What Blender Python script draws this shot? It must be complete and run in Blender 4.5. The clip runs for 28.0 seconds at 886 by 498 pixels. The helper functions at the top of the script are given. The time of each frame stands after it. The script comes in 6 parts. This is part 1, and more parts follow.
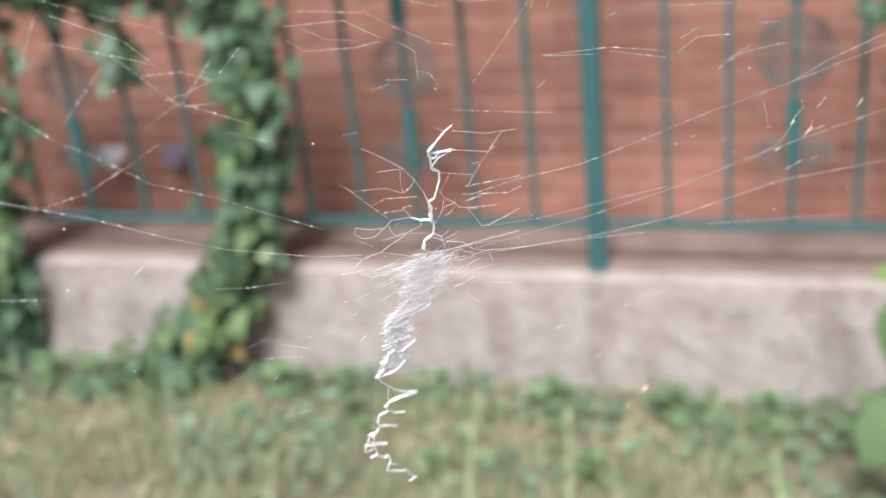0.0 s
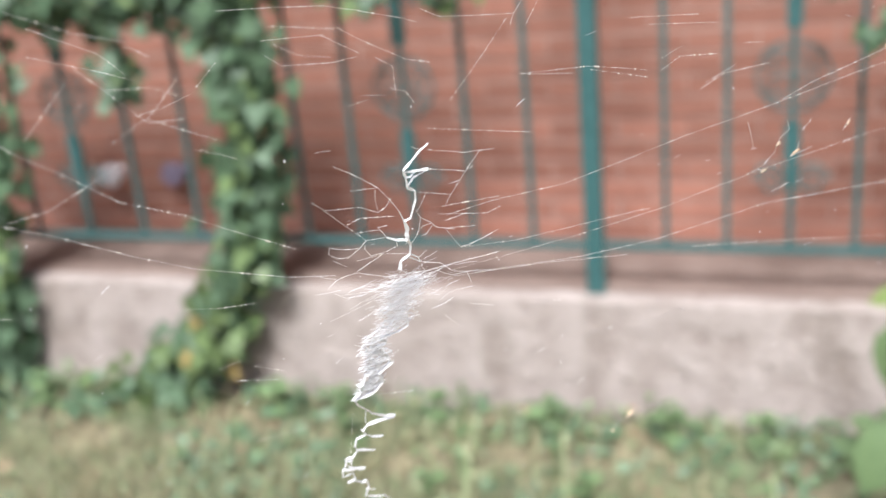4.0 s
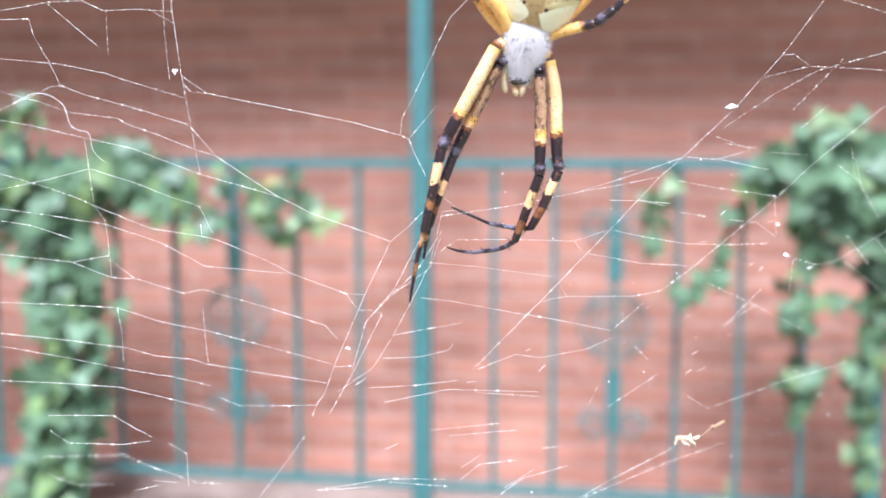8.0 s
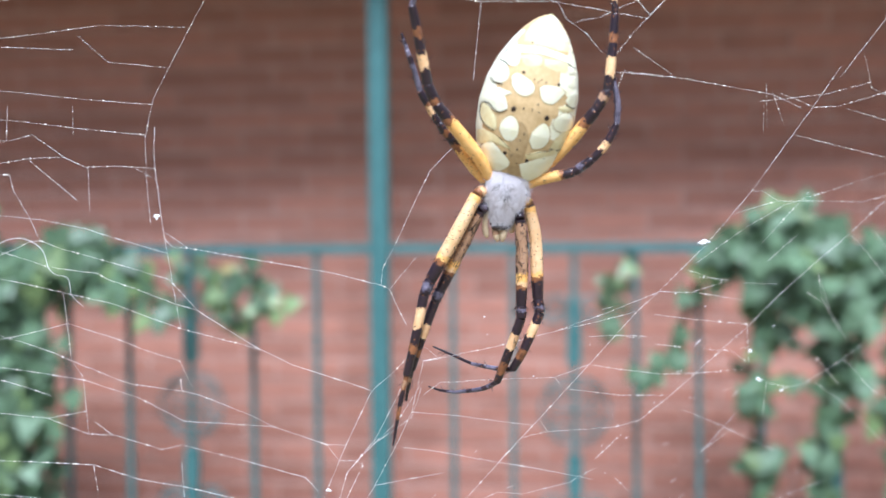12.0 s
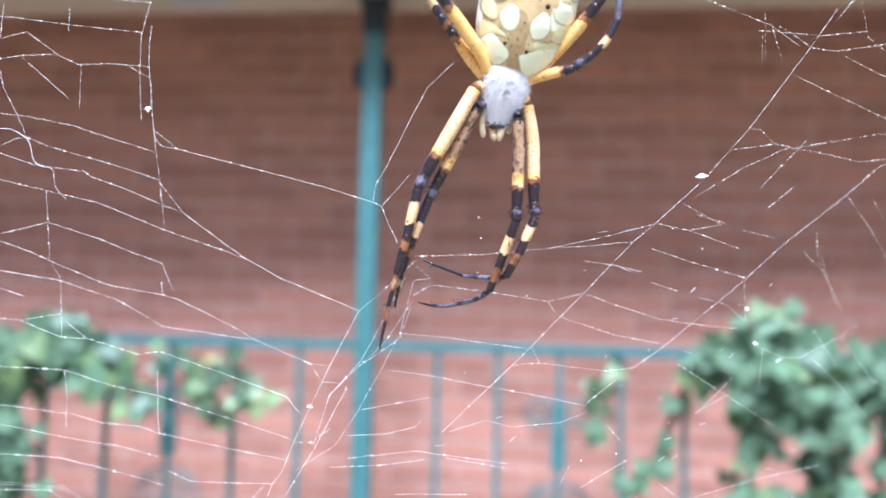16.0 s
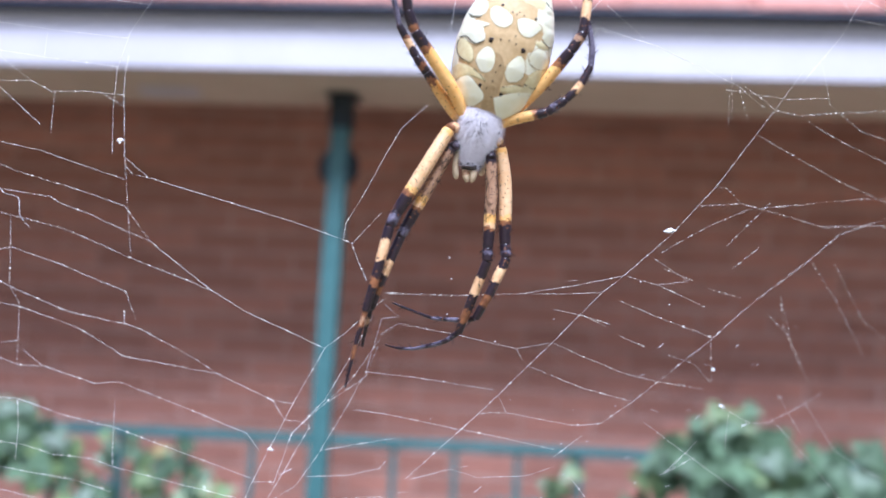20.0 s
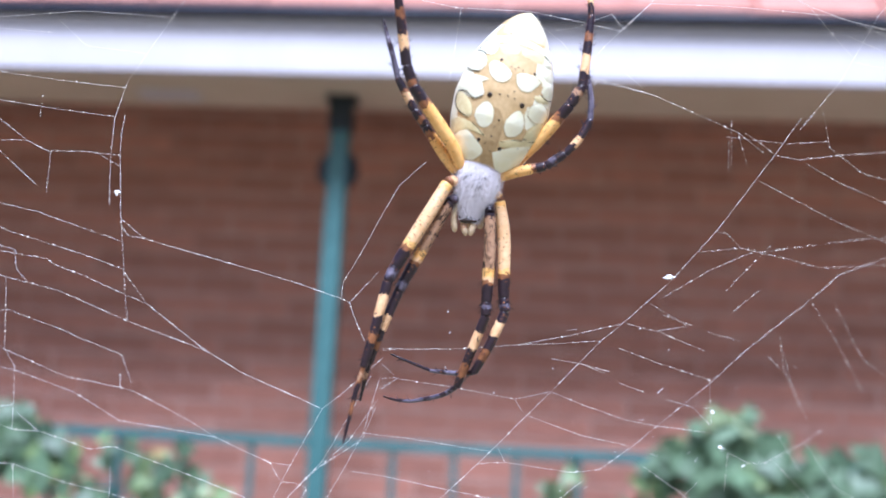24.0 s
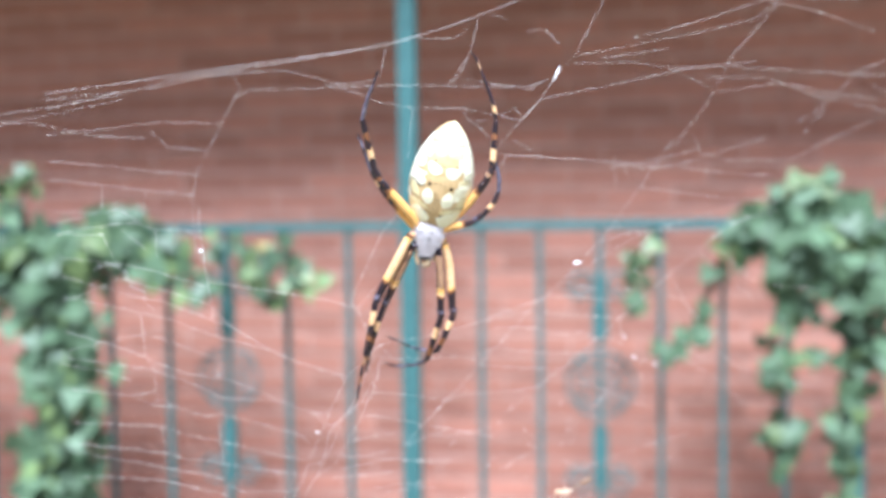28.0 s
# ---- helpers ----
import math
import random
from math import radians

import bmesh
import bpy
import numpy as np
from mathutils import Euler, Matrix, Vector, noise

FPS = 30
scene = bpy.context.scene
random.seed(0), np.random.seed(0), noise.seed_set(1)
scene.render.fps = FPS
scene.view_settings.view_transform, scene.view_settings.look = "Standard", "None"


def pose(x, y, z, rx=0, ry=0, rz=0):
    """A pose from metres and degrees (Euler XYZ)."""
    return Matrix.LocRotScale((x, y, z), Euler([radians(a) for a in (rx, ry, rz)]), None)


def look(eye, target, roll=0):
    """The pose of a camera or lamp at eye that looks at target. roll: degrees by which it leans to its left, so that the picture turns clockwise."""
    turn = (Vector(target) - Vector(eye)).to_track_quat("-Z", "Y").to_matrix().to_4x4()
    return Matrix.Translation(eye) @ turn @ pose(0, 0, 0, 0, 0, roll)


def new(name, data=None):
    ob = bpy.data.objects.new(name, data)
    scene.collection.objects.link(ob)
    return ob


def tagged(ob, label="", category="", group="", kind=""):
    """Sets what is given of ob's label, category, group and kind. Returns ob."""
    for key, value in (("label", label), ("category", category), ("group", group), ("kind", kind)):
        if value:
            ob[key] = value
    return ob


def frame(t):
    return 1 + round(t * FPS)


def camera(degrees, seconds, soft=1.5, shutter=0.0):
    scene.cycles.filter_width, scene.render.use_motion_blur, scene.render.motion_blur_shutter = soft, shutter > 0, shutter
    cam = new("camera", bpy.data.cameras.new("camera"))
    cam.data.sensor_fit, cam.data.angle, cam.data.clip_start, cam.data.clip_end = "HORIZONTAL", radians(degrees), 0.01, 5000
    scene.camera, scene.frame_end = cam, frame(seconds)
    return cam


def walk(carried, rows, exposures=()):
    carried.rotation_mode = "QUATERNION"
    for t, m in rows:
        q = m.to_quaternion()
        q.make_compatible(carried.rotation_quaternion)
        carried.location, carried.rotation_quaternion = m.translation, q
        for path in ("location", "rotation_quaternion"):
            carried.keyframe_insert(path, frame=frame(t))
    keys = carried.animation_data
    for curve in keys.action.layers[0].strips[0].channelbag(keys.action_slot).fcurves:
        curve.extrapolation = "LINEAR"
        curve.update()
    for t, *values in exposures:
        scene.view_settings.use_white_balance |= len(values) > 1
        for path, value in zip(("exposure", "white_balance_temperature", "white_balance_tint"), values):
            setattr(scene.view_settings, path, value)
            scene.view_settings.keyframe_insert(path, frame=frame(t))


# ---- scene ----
cam = camera(48, 28.0)
PATH = [
    (0, (0.48810, -0.12900, 1.41030), (0.16471, 0.75527, 1.07341), -5.67),
    (0.5, (0.48770, -0.12870, 1.41010), (0.16272, 0.75725, 1.07922), -5.86),
    (1, (0.48800, -0.12830, 1.40880), (0.15808, 0.75494, 1.07558), -5.58),
    (1.5, (0.48770, -0.12780, 1.40900), (0.15219, 0.74583, 1.05659), -5.94),
    (2, (0.48740, -0.12750, 1.40850), (0.14730, 0.74191, 1.05010), -6.09),
    (2.3, (0.48780, -0.12970, 1.40650), (0.14219, 0.73432, 1.04039), -5.88),
    (2.5, (0.48820, -0.12790, 1.40810), (0.13780, 0.72451, 1.02000), -5.91),
    (4.5, (0.49092, -0.12538, 1.41006), (0.17890, 0.78151, 1.12688), -4.82),
    (5, (0.49186, -0.12403, 1.41373), (0.19915, 0.79612, 1.15363), -4.17),
    (5.5, (0.49096, -0.12171, 1.41900), (0.24639, 0.81867, 1.18262), -2.74),
    (5.6, (0.49304, -0.12471, 1.41962), (0.24558, 0.81863, 1.19854), -2.29),
    (6, (0.49374, -0.12052, 1.42542), (0.27438, 0.83662, 1.23629), -1.92),
    (6.3, (0.49290, -0.11944, 1.42882), (0.29853, 0.85007, 1.27955), -1.13),
    (6.5, (0.49320, -0.11638, 1.43092), (0.30626, 0.85534, 1.28665), -0.31),
    (7, (0.49281, -0.11649, 1.43202), (0.32845, 0.86319, 1.31705), 0.20),
    (7.5, (0.49344, -0.11707, 1.43160), (0.32750, 0.86341, 1.32616), 0.23),
    (8, (0.49332, -0.11846, 1.43145), (0.32779, 0.86214, 1.32650), -0.05),
    (8.5, (0.49343, -0.12081, 1.43207), (0.32807, 0.85977, 1.32661), -0.08),
    (9, (0.49413, -0.12128, 1.43372), (0.32701, 0.85968, 1.33475), 0.07),
    (9.5, (0.49420, -0.12222, 1.43467), (0.32845, 0.86058, 1.35323), -0.25),
    (10, (0.49515, -0.12043, 1.43636), (0.31960, 0.86224, 1.37690), -0.18),
    (10.5, (0.49468, -0.12040, 1.43774), (0.31957, 0.86351, 1.40239), -0.46),
    (11, (0.49479, -0.11969, 1.43894), (0.31488, 0.86364, 1.41266), -0.19),
    (11.5, (0.49270, -0.11918, 1.43900), (0.34904, 0.87012, 1.41339), -0.17),
    (13.5, (0.48810, -0.11919, 1.43382), (0.37869, 0.87471, 1.41977), -0.65),
    (14, (0.48806, -0.11803, 1.42954), (0.37680, 0.87574, 1.42345), -0.63),
    (14.5, (0.48845, -0.11812, 1.42736), (0.37608, 0.87463, 1.47012), 0.36),
    (15, (0.48831, -0.11734, 1.42178), (0.37860, 0.87396, 1.49449), 0.51),
    (15.5, (0.48897, -0.11514, 1.41942), (0.37802, 0.87546, 1.49944), 1.29),
    (16, (0.48933, -0.11562, 1.41403), (0.37813, 0.87452, 1.49923), 1.45),
    (16.5, (0.48949, -0.11489, 1.41258), (0.37314, 0.87412, 1.50381), 1.58),
    (17, (0.48912, -0.11465, 1.41006), (0.37195, 0.87214, 1.52192), 2.06),
    (17.5, (0.48963, -0.11462, 1.40964), (0.38245, 0.87050, 1.54397), 2.38),
    (18, (0.48898, -0.11419, 1.40896), (0.38830, 0.86936, 1.55895), 2.36),
    (18.5, (0.48817, -0.11381, 1.40925), (0.40333, 0.86844, 1.57655), 2.81),
    (19, (0.48832, -0.11415, 1.40962), (0.40983, 0.86624, 1.59040), 2.89),
    (19.5, (0.48859, -0.11436, 1.40886), (0.40999, 0.86554, 1.59219), 2.86),
    (20, (0.48823, -0.11412, 1.40730), (0.41438, 0.86616, 1.59058), 2.77),
    (20.5, (0.48726, -0.11390, 1.40891), (0.42188, 0.87103, 1.56901), 2.72),
    (21, (0.48819, -0.11331, 1.40473), (0.41486, 0.86704, 1.58785), 2.43),
    (21.5, (0.48805, -0.11326, 1.40450), (0.41399, 0.86676, 1.58910), 2.74),
    (23.5, (0.48784, -0.11249, 1.40817), (0.40969, 0.86749, 1.59128), 2.97),
    (24, (0.48810, -0.11480, 1.41357), (0.41476, 0.86537, 1.59763), 2.81),
    (24.5, (0.48798, -0.11808, 1.41898), (0.41671, 0.86635, 1.57966), 2.07),
    (25, (0.49022, -0.11988, 1.42407), (0.39499, 0.86283, 1.58285), 1.91),
    (25.5, (0.49272, -0.12021, 1.43173), (0.37129, 0.86564, 1.54729), 1.28),
    (26, (0.49868, -0.12408, 1.43779), (0.39115, 0.86877, 1.48956), 0.97),
    (26.5, (0.50562, -0.13497, 1.43996), (0.37666, 0.85535, 1.49137), 0.18),
    (27, (0.51186, -0.14853, 1.44432), (0.36183, 0.83995, 1.46412), 0.29),
    (27.5, (0.51920, -0.16225, 1.44829), (0.36294, 0.82510, 1.42132), -0.05),
    (28, (0.51418, -0.17775, 1.44912), (0.35608, 0.80849, 1.40070), -0.76),
]
walk(cam, [(t, look(eye, target, roll)) for t, eye, target, roll in PATH],
     exposures=((0, 0.54, 6000, 11), (1.2, 0.56, 6000, 11), (2.5, 0.64, 6000, 11), (5, 0.7, 6080, 11), (5.8, 0.86, 6060, 11), (6.4, 1.15, 5850, 11), (7, 1.45, 5600, 11), (8.6, 1.5, 5400, 11), (9.5, 1.35, 5400, 11), (10.2, 1.28, 5350, 11), (11, 0.99, 5320, 11), (13.5, 1.15, 5250, 11), (14.5, 1.3, 5150, 11), (15.5, 1.3, 5080, 11), (16.5, 1.7, 5020, 11), (17, 1.72, 5020, 11), (17.6, 1.25, 5060, 14), (18.2, 1.07, 5120, 18), (20, 0.93, 5120, 18), (21.2, 1.07, 5120, 18), (24, 1.03, 5120, 18), (25, 0.82, 5120, 16), (25.6, 0.97, 5180, 11), (26.5, 1.0, 5180, 11), (27.2, 1.15, 5250, 11), (28, 1.35, 5350, 11)))
# -- end of the camera --
cam.data.dof.use_dof = True
cam.data.dof.focus_distance = 0.131
cam.data.dof.aperture_fstop = 21.0

# ---------------------------------------------------------------- light
world = bpy.data.worlds.new("overcast_sky")
scene.world = world
world.use_nodes = True
wn = world.node_tree.nodes
sky = wn.new("ShaderNodeTexSky")
sky.sky_type = "NISHITA"
sky.sun_disc = False
sky.sun_elevation = radians(54)
sky.sun_rotation = radians(172)
sky.air_density = 1.0
sky.dust_density = 4.0
sky.ozone_density = 1.0
wn["Background"].inputs["Strength"].default_value = 0.054
world.node_tree.links.new(sky.outputs[0], wn["Background"].inputs["Color"])
sun = bpy.data.lights.new("sun", "SUN")
sun.energy = 3.8
sun.angle = radians(24)
sun.color = (1.0, 0.98, 0.95)
sun_ob = new("sun", sun)
sun_ob.matrix_world = look((0.7, -1.0, 5.4), (0.3, 2.4, 0.5))


# ---------------------------------------------------------------- materials


def material(name, base, other=None, rough=0.6, scale=30.0, bump=0.2, fine=4.0, metal=0.0, spread=0.0, sheen=0.0, see=0.0, lo=0.35, hi=0.65):
    """A surface of two colours mixed by noise at two scales, with fine relief; spread varies it from object to object."""
    m = bpy.data.materials.new(name)
    m.use_nodes = True
    n, l = m.node_tree.nodes, m.node_tree.links
    b = n["Principled BSDF"]
    b.inputs["Roughness"].default_value = rough
    b.inputs["Metallic"].default_value = metal
    if see:
        b.inputs["Transmission Weight"].default_value = see
    at = n.new("ShaderNodeTexCoord")
    n1, n2 = n.new("ShaderNodeTexNoise"), n.new("ShaderNodeTexNoise")
    n1.inputs["Scale"].default_value, n2.inputs["Scale"].default_value = scale, scale * fine
    n1.inputs["Detail"].default_value, n2.inputs["Detail"].default_value = 3.0, 4.0
    l.new(at.outputs["Object"], n1.inputs["Vector"])
    l.new(at.outputs["Object"], n2.inputs["Vector"])
    add = n.new("ShaderNodeMath")
    add.operation = "MULTIPLY_ADD"
    add.inputs[1].default_value = 0.45
    l.new(n2.outputs["Fac"], add.inputs[0])
    half = n.new("ShaderNodeMath")
    half.operation = "MULTIPLY"
    half.inputs[1].default_value = 0.55
    l.new(n1.outputs["Fac"], half.inputs[0])
    l.new(half.outputs[0], add.inputs[2])
    ramp = n.new("ShaderNodeValToRGB")
    other = other or [c * 0.7 for c in base]
    ramp.color_ramp.elements[0].position, ramp.color_ramp.elements[1].position = lo, hi
    ramp.color_ramp.elements[0].color = (*other, 1)
    ramp.color_ramp.elements[1].color = (*base, 1)
    l.new(add.outputs[0], ramp.inputs["Fac"])
    colour = ramp.outputs["Color"]
    if spread:
        info, hsv, span = n.new("ShaderNodeObjectInfo"), n.new("ShaderNodeHueSaturation"), n.new("ShaderNodeMapRange")
        geo, mixr = n.new("ShaderNodeNewGeometry"), n.new("ShaderNodeMath")
        mixr.operation = "ADD"
        l.new(info.outputs["Random"], mixr.inputs[0])
        l.new(geo.outputs["Random Per Island"], mixr.inputs[1])
        span.inputs["From Max"].default_value = 2.0
        span.inputs["To Min"].default_value, span.inputs["To Max"].default_value = 1 - spread, 1 + spread
        l.new(mixr.outputs[0], span.inputs["Value"])
        l.new(span.outputs[0], hsv.inputs["Value"])
        l.new(colour, hsv.inputs["Color"])
        colour = hsv.outputs["Color"]
    l.new(colour, b.inputs["Base Color"])
    if bump:
        bp = n.new("ShaderNodeBump")
        bp.inputs["Strength"].default_value = bump
        bp.inputs["Distance"].default_value = 0.3 / scale
        l.new(add.outputs[0], bp.inputs["Height"])
        l.new(bp.outputs[0], b.inputs["Normal"])
    return m


M_BRICK = material("brick_red", (0.405, 0.184, 0.13), (0.3, 0.138, 0.1), 0.85, 14, 0.3, 5, spread=0.34)
M_MORTAR = material("mortar", (0.47, 0.3, 0.245), (0.36, 0.2, 0.155), 0.9, 4, 0.3)
M_PAINT = material("green_paint", (0.058, 0.15, 0.15), (0.04, 0.11, 0.11), 0.38, 25, 0.12, 6)
M_IRON_SHADE = material("dark_iron_and_shade", (0.012, 0.022, 0.03), (0.008, 0.014, 0.02), 0.5, 40, 0.2)
M_CONCRETE = material("concrete_plaster", (0.545, 0.472, 0.435), (0.37, 0.305, 0.272), 0.92, 10, 0.8, 5)
nodes, links = M_CONCRETE.node_tree.nodes, M_CONCRETE.node_tree.links
where, apart, blot, reach = nodes.new("ShaderNodeTexCoord"), nodes.new("ShaderNodeMapping"), nodes.new("ShaderNodeTexNoise"), nodes.new("ShaderNodeMapRange")
apart.inputs["Scale"].default_value = (1.0, 1.0, 0.45)
blot.inputs["Scale"].default_value, blot.inputs["Detail"].default_value = 5.5, 7.0
reach.inputs["From Min"].default_value, reach.inputs["From Max"].default_value, reach.inputs["To Max"].default_value = 0.55, 0.7, 0.6
grime = nodes.new("ShaderNodeMix")
grime.data_type = "RGBA"
grime.inputs["B"].default_value = (0.25, 0.2, 0.165, 1)
links.new(where.outputs["Object"], apart.inputs["Vector"])
links.new(apart.outputs[0], blot.inputs["Vector"])
links.new(blot.outputs["Fac"], reach.inputs["Value"])
split, off, streak, most = nodes.new("ShaderNodeSeparateXYZ"), nodes.new("ShaderNodeMath"), nodes.new("ShaderNodeMapRange"), nodes.new("ShaderNodeMath")
off.operation, most.operation = "ABSOLUTE", "MAXIMUM"
streak.inputs["From Min"].default_value, streak.inputs["From Max"].default_value = 0.05, 0.012
streak.inputs["To Max"].default_value = 0.32
links.new(where.outputs["Object"], split.inputs[0])
links.new(split.outputs["X"], off.inputs[0])
links.new(off.outputs[0], streak.inputs["Value"])
links.new(reach.outputs[0], most.inputs[0])
links.new(streak.outputs[0], most.inputs[1])
links.new(most.outputs[0], grime.inputs["Factor"])
base = nodes["Principled BSDF"].inputs["Base Color"]
links.new(base.links[0].from_socket, grime.inputs["A"])
links.new(grime.outputs["Result"], base)
M_FLOOR = material("painted_floor", (0.3, 0.23, 0.195), (0.22, 0.16, 0.135), 0.7, 6, 0.3, 8)
M_WHITE = material("white_paint", (0.52, 0.5, 0.545), (0.47, 0.455, 0.495), 0.5, 6, 0.08, 10)
M_BEIGE = material("beige_paint", (0.55, 0.47, 0.38), (0.47, 0.4, 0.31), 0.6, 7, 0.1, 10)
M_DRIP = material("dark_metal_edge", (0.03, 0.035, 0.06), (0.02, 0.022, 0.04), 0.45, 10, 0.1)
M_SHINGLE = material("pink_shingle", (0.5, 0.24, 0.19), (0.4, 0.18, 0.14), 0.9, 18, 0.6, 6, spread=0.2)
M_SOIL = material("soil", (0.28, 0.25, 0.16), (0.17, 0.145, 0.09), 0.95, 4, 0.6, 9)
M_LEAF = material("ivy_leaf", (0.125, 0.203, 0.11), (0.068, 0.122, 0.064), 0.5, 40, 0.25, 4, spread=0.4)
M_YOUNG = material("young_ivy_leaf", (0.17, 0.23, 0.09), (0.1, 0.16, 0.06), 0.45, 40, 0.25, 4, spread=0.4)
M_FADED = material("faded_ivy_leaf", (0.36, 0.27, 0.1), (0.27, 0.19, 0.07), 0.6, 40, 0.25, 4, spread=0.3)
M_LITTER = material("dead_leaf", (0.4, 0.28, 0.18), (0.24, 0.15, 0.09), 0.7, 30, 0.3, 4, spread=0.5)
M_WEED = material("weed_leaf", (0.19, 0.275, 0.12), (0.09, 0.15, 0.065), 0.5, 30, 0.25, 4, spread=0.45)
M_SHOOT = material("yellow_green_shoot", (0.22, 0.28, 0.08), (0.14, 0.2, 0.05), 0.5, 30, 0.25, 4, spread=0.3)
M_STEM = material("vine_stem", (0.14, 0.1, 0.06), (0.08, 0.06, 0.035), 0.85, 60, 0.5)
M_GRASS = material("grass_blade", (0.32, 0.34, 0.2), (0.2, 0.24, 0.12), 0.55, 20, 0.1, 4, spread=0.6)
M_STALK = material("pale_stalk", (0.5, 0.55, 0.33), (0.38, 0.45, 0.24), 0.6, 30, 0.15, 4)
M_DRY = material("dry_grass_blade", (0.6, 0.52, 0.34), (0.42, 0.36, 0.2), 0.7, 20, 0.1, 4, spread=0.35)
M_SILK = material("spider_silk", (0.95, 0.94, 0.94), (0.9, 0.89, 0.89), 0.35, 300, 0.0)
M_DENSE = material("dense_silk", (0.97, 0.97, 0.98), (0.93, 0.93, 0.95), 0.5, 900, 0.0)
M_BEAD = material("silk_droplet", (0.92, 0.89, 0.83), (0.74, 0.66, 0.54), 0.25, 800, 0.0)
M_TAN = material("abdomen_tan", (0.66, 0.48, 0.25), (0.54, 0.37, 0.17), 0.42, 500, 0.12, 4)
M_UMBER = material("abdomen_brown", (0.5, 0.36, 0.18), (0.38, 0.25, 0.11), 0.42, 600, 0.12, 4)
M_OCHRE = material("abdomen_rim", (0.5, 0.37, 0.17), (0.4, 0.28, 0.12), 0.42, 600, 0.1, 4)
M_CREAM = material("abdomen_cream", (0.86, 0.85, 0.68), (0.82, 0.79, 0.55), 0.36, 300, 0.08, 4)
M_PALE = material("abdomen_pale_yellow", (0.76, 0.7, 0.42), (0.66, 0.55, 0.28), 0.4, 350, 0.08, 4)
M_HORN = material("pale_horn", (0.78, 0.66, 0.46), (0.6, 0.44, 0.27), 0.4, 700, 0.12, 4)
M_DOT = material("dark_dot", (0.03, 0.018, 0.012), None, 0.4, 900, 0.0)
M_SILVER = material("silver_hair", (0.7, 0.66, 0.69), (0.56, 0.52, 0.55), 0.6, 1200, 0.2, 3)
M_HAIR = material("pale_hair", (0.74, 0.71, 0.74), (0.62, 0.58, 0.62), 0.5, 1500, 0.0)
M_YELLOW = material("leg_yellow", (0.88, 0.54, 0.19), (0.79, 0.41, 0.1), 0.36, 500, 0.1, 4)
M_STRAW = material("leg_straw", (0.84, 0.57, 0.32), (0.75, 0.44, 0.2), 0.36, 500, 0.1, 4)
M_BAND = material("leg_tan", (0.8, 0.52, 0.28), (0.66, 0.36, 0.16), 0.36, 500, 0.1, 4)
M_RUST = material("leg_rust", (0.32, 0.13, 0.05), (0.16, 0.06, 0.025), 0.38, 500, 0.15, 4)
M_BROWN = material("leg_brown", (0.44, 0.265, 0.155), (0.33, 0.18, 0.1), 0.42, 900, 0.15, 4)
M_BLACK = material("leg_black", (0.03, 0.016, 0.022), (0.016, 0.009, 0.014), 0.28, 600, 0.2, 4)
M_LILAC = material("leg_grey", (0.2, 0.175, 0.225), (0.06, 0.05, 0.075), 0.32, 700, 0.2, 4)
M_TWIG = material("dry_twig", (0.2, 0.11, 0.06), (0.34, 0.22, 0.13), 0.8, 900, 0.2, 4)
M_HUSK = material("dry_husk", (0.88, 0.76, 0.6), (0.55, 0.34, 0.17), 0.7, 700, 0.15, 4)
M_SEED = material("seed_husk", (0.62, 0.56, 0.54), (0.24, 0.19, 0.17), 0.7, 900, 0.2, 4)
M_KNOB = material("grey_plastic", (0.92, 0.88, 0.9), (0.8, 0.75, 0.78), 0.4, 30, 0.1)
M_KNOB2 = material("violet_plastic", (0.34, 0.29, 0.4), (0.22, 0.19, 0.28), 0.4, 30, 0.1)

# ---------------------------------------------------------------- building helpers


def mesh_of(name, bm, mats):
    me = bpy.data.meshes.new(name)
    bm.to_mesh(me)
    bm.free()
    for m in mats if isinstance(mats, (list, tuple)) else [mats]:
        me.materials.append(m)
    return me


def part(name, bm, mats, parent=None, label="", smooth=False):
    """Links a bmesh as one mesh object, under a thing or a part of it."""
    ob = new(name, mesh_of(name, bm, mats))
    if smooth:
        ob.data.polygons.foreach_set("use_smooth", [True] * len(ob.data.polygons))
    if parent is not None:
        ob.parent = parent
    if label:
        tagged(ob, label)
    return ob


def thing(name, at, label, category, group="", kind=""):
    ob = new(name)
    ob.empty_display_size = 0.05
    ob.location = at
    return tagged(ob, label, category, group, kind)


def box(bm, lo, hi, bevel=0.0, mat=0, turn=None):
    size = [b - a for a, b in zip(lo, hi)]
    mid = [(a + b) / 2 for a, b in zip(lo, hi)]
    m = Matrix.Translation(mid) @ (turn or Matrix()) @ Matrix.Diagonal((*size, 1))
    made = bmesh.ops.create_cube(bm, size=1, matrix=m)
    faces = {f for v in made["verts"] for f in v.link_faces}
    for f in faces:
        f.material_index = mat
    if bevel:
        edges = {e for v in made["verts"] for e in v.link_edges}
        bmesh.ops.bevel(bm, geom=list(edges), offset=bevel, segments=2, affect="EDGES", profile=0.6)
    return bm


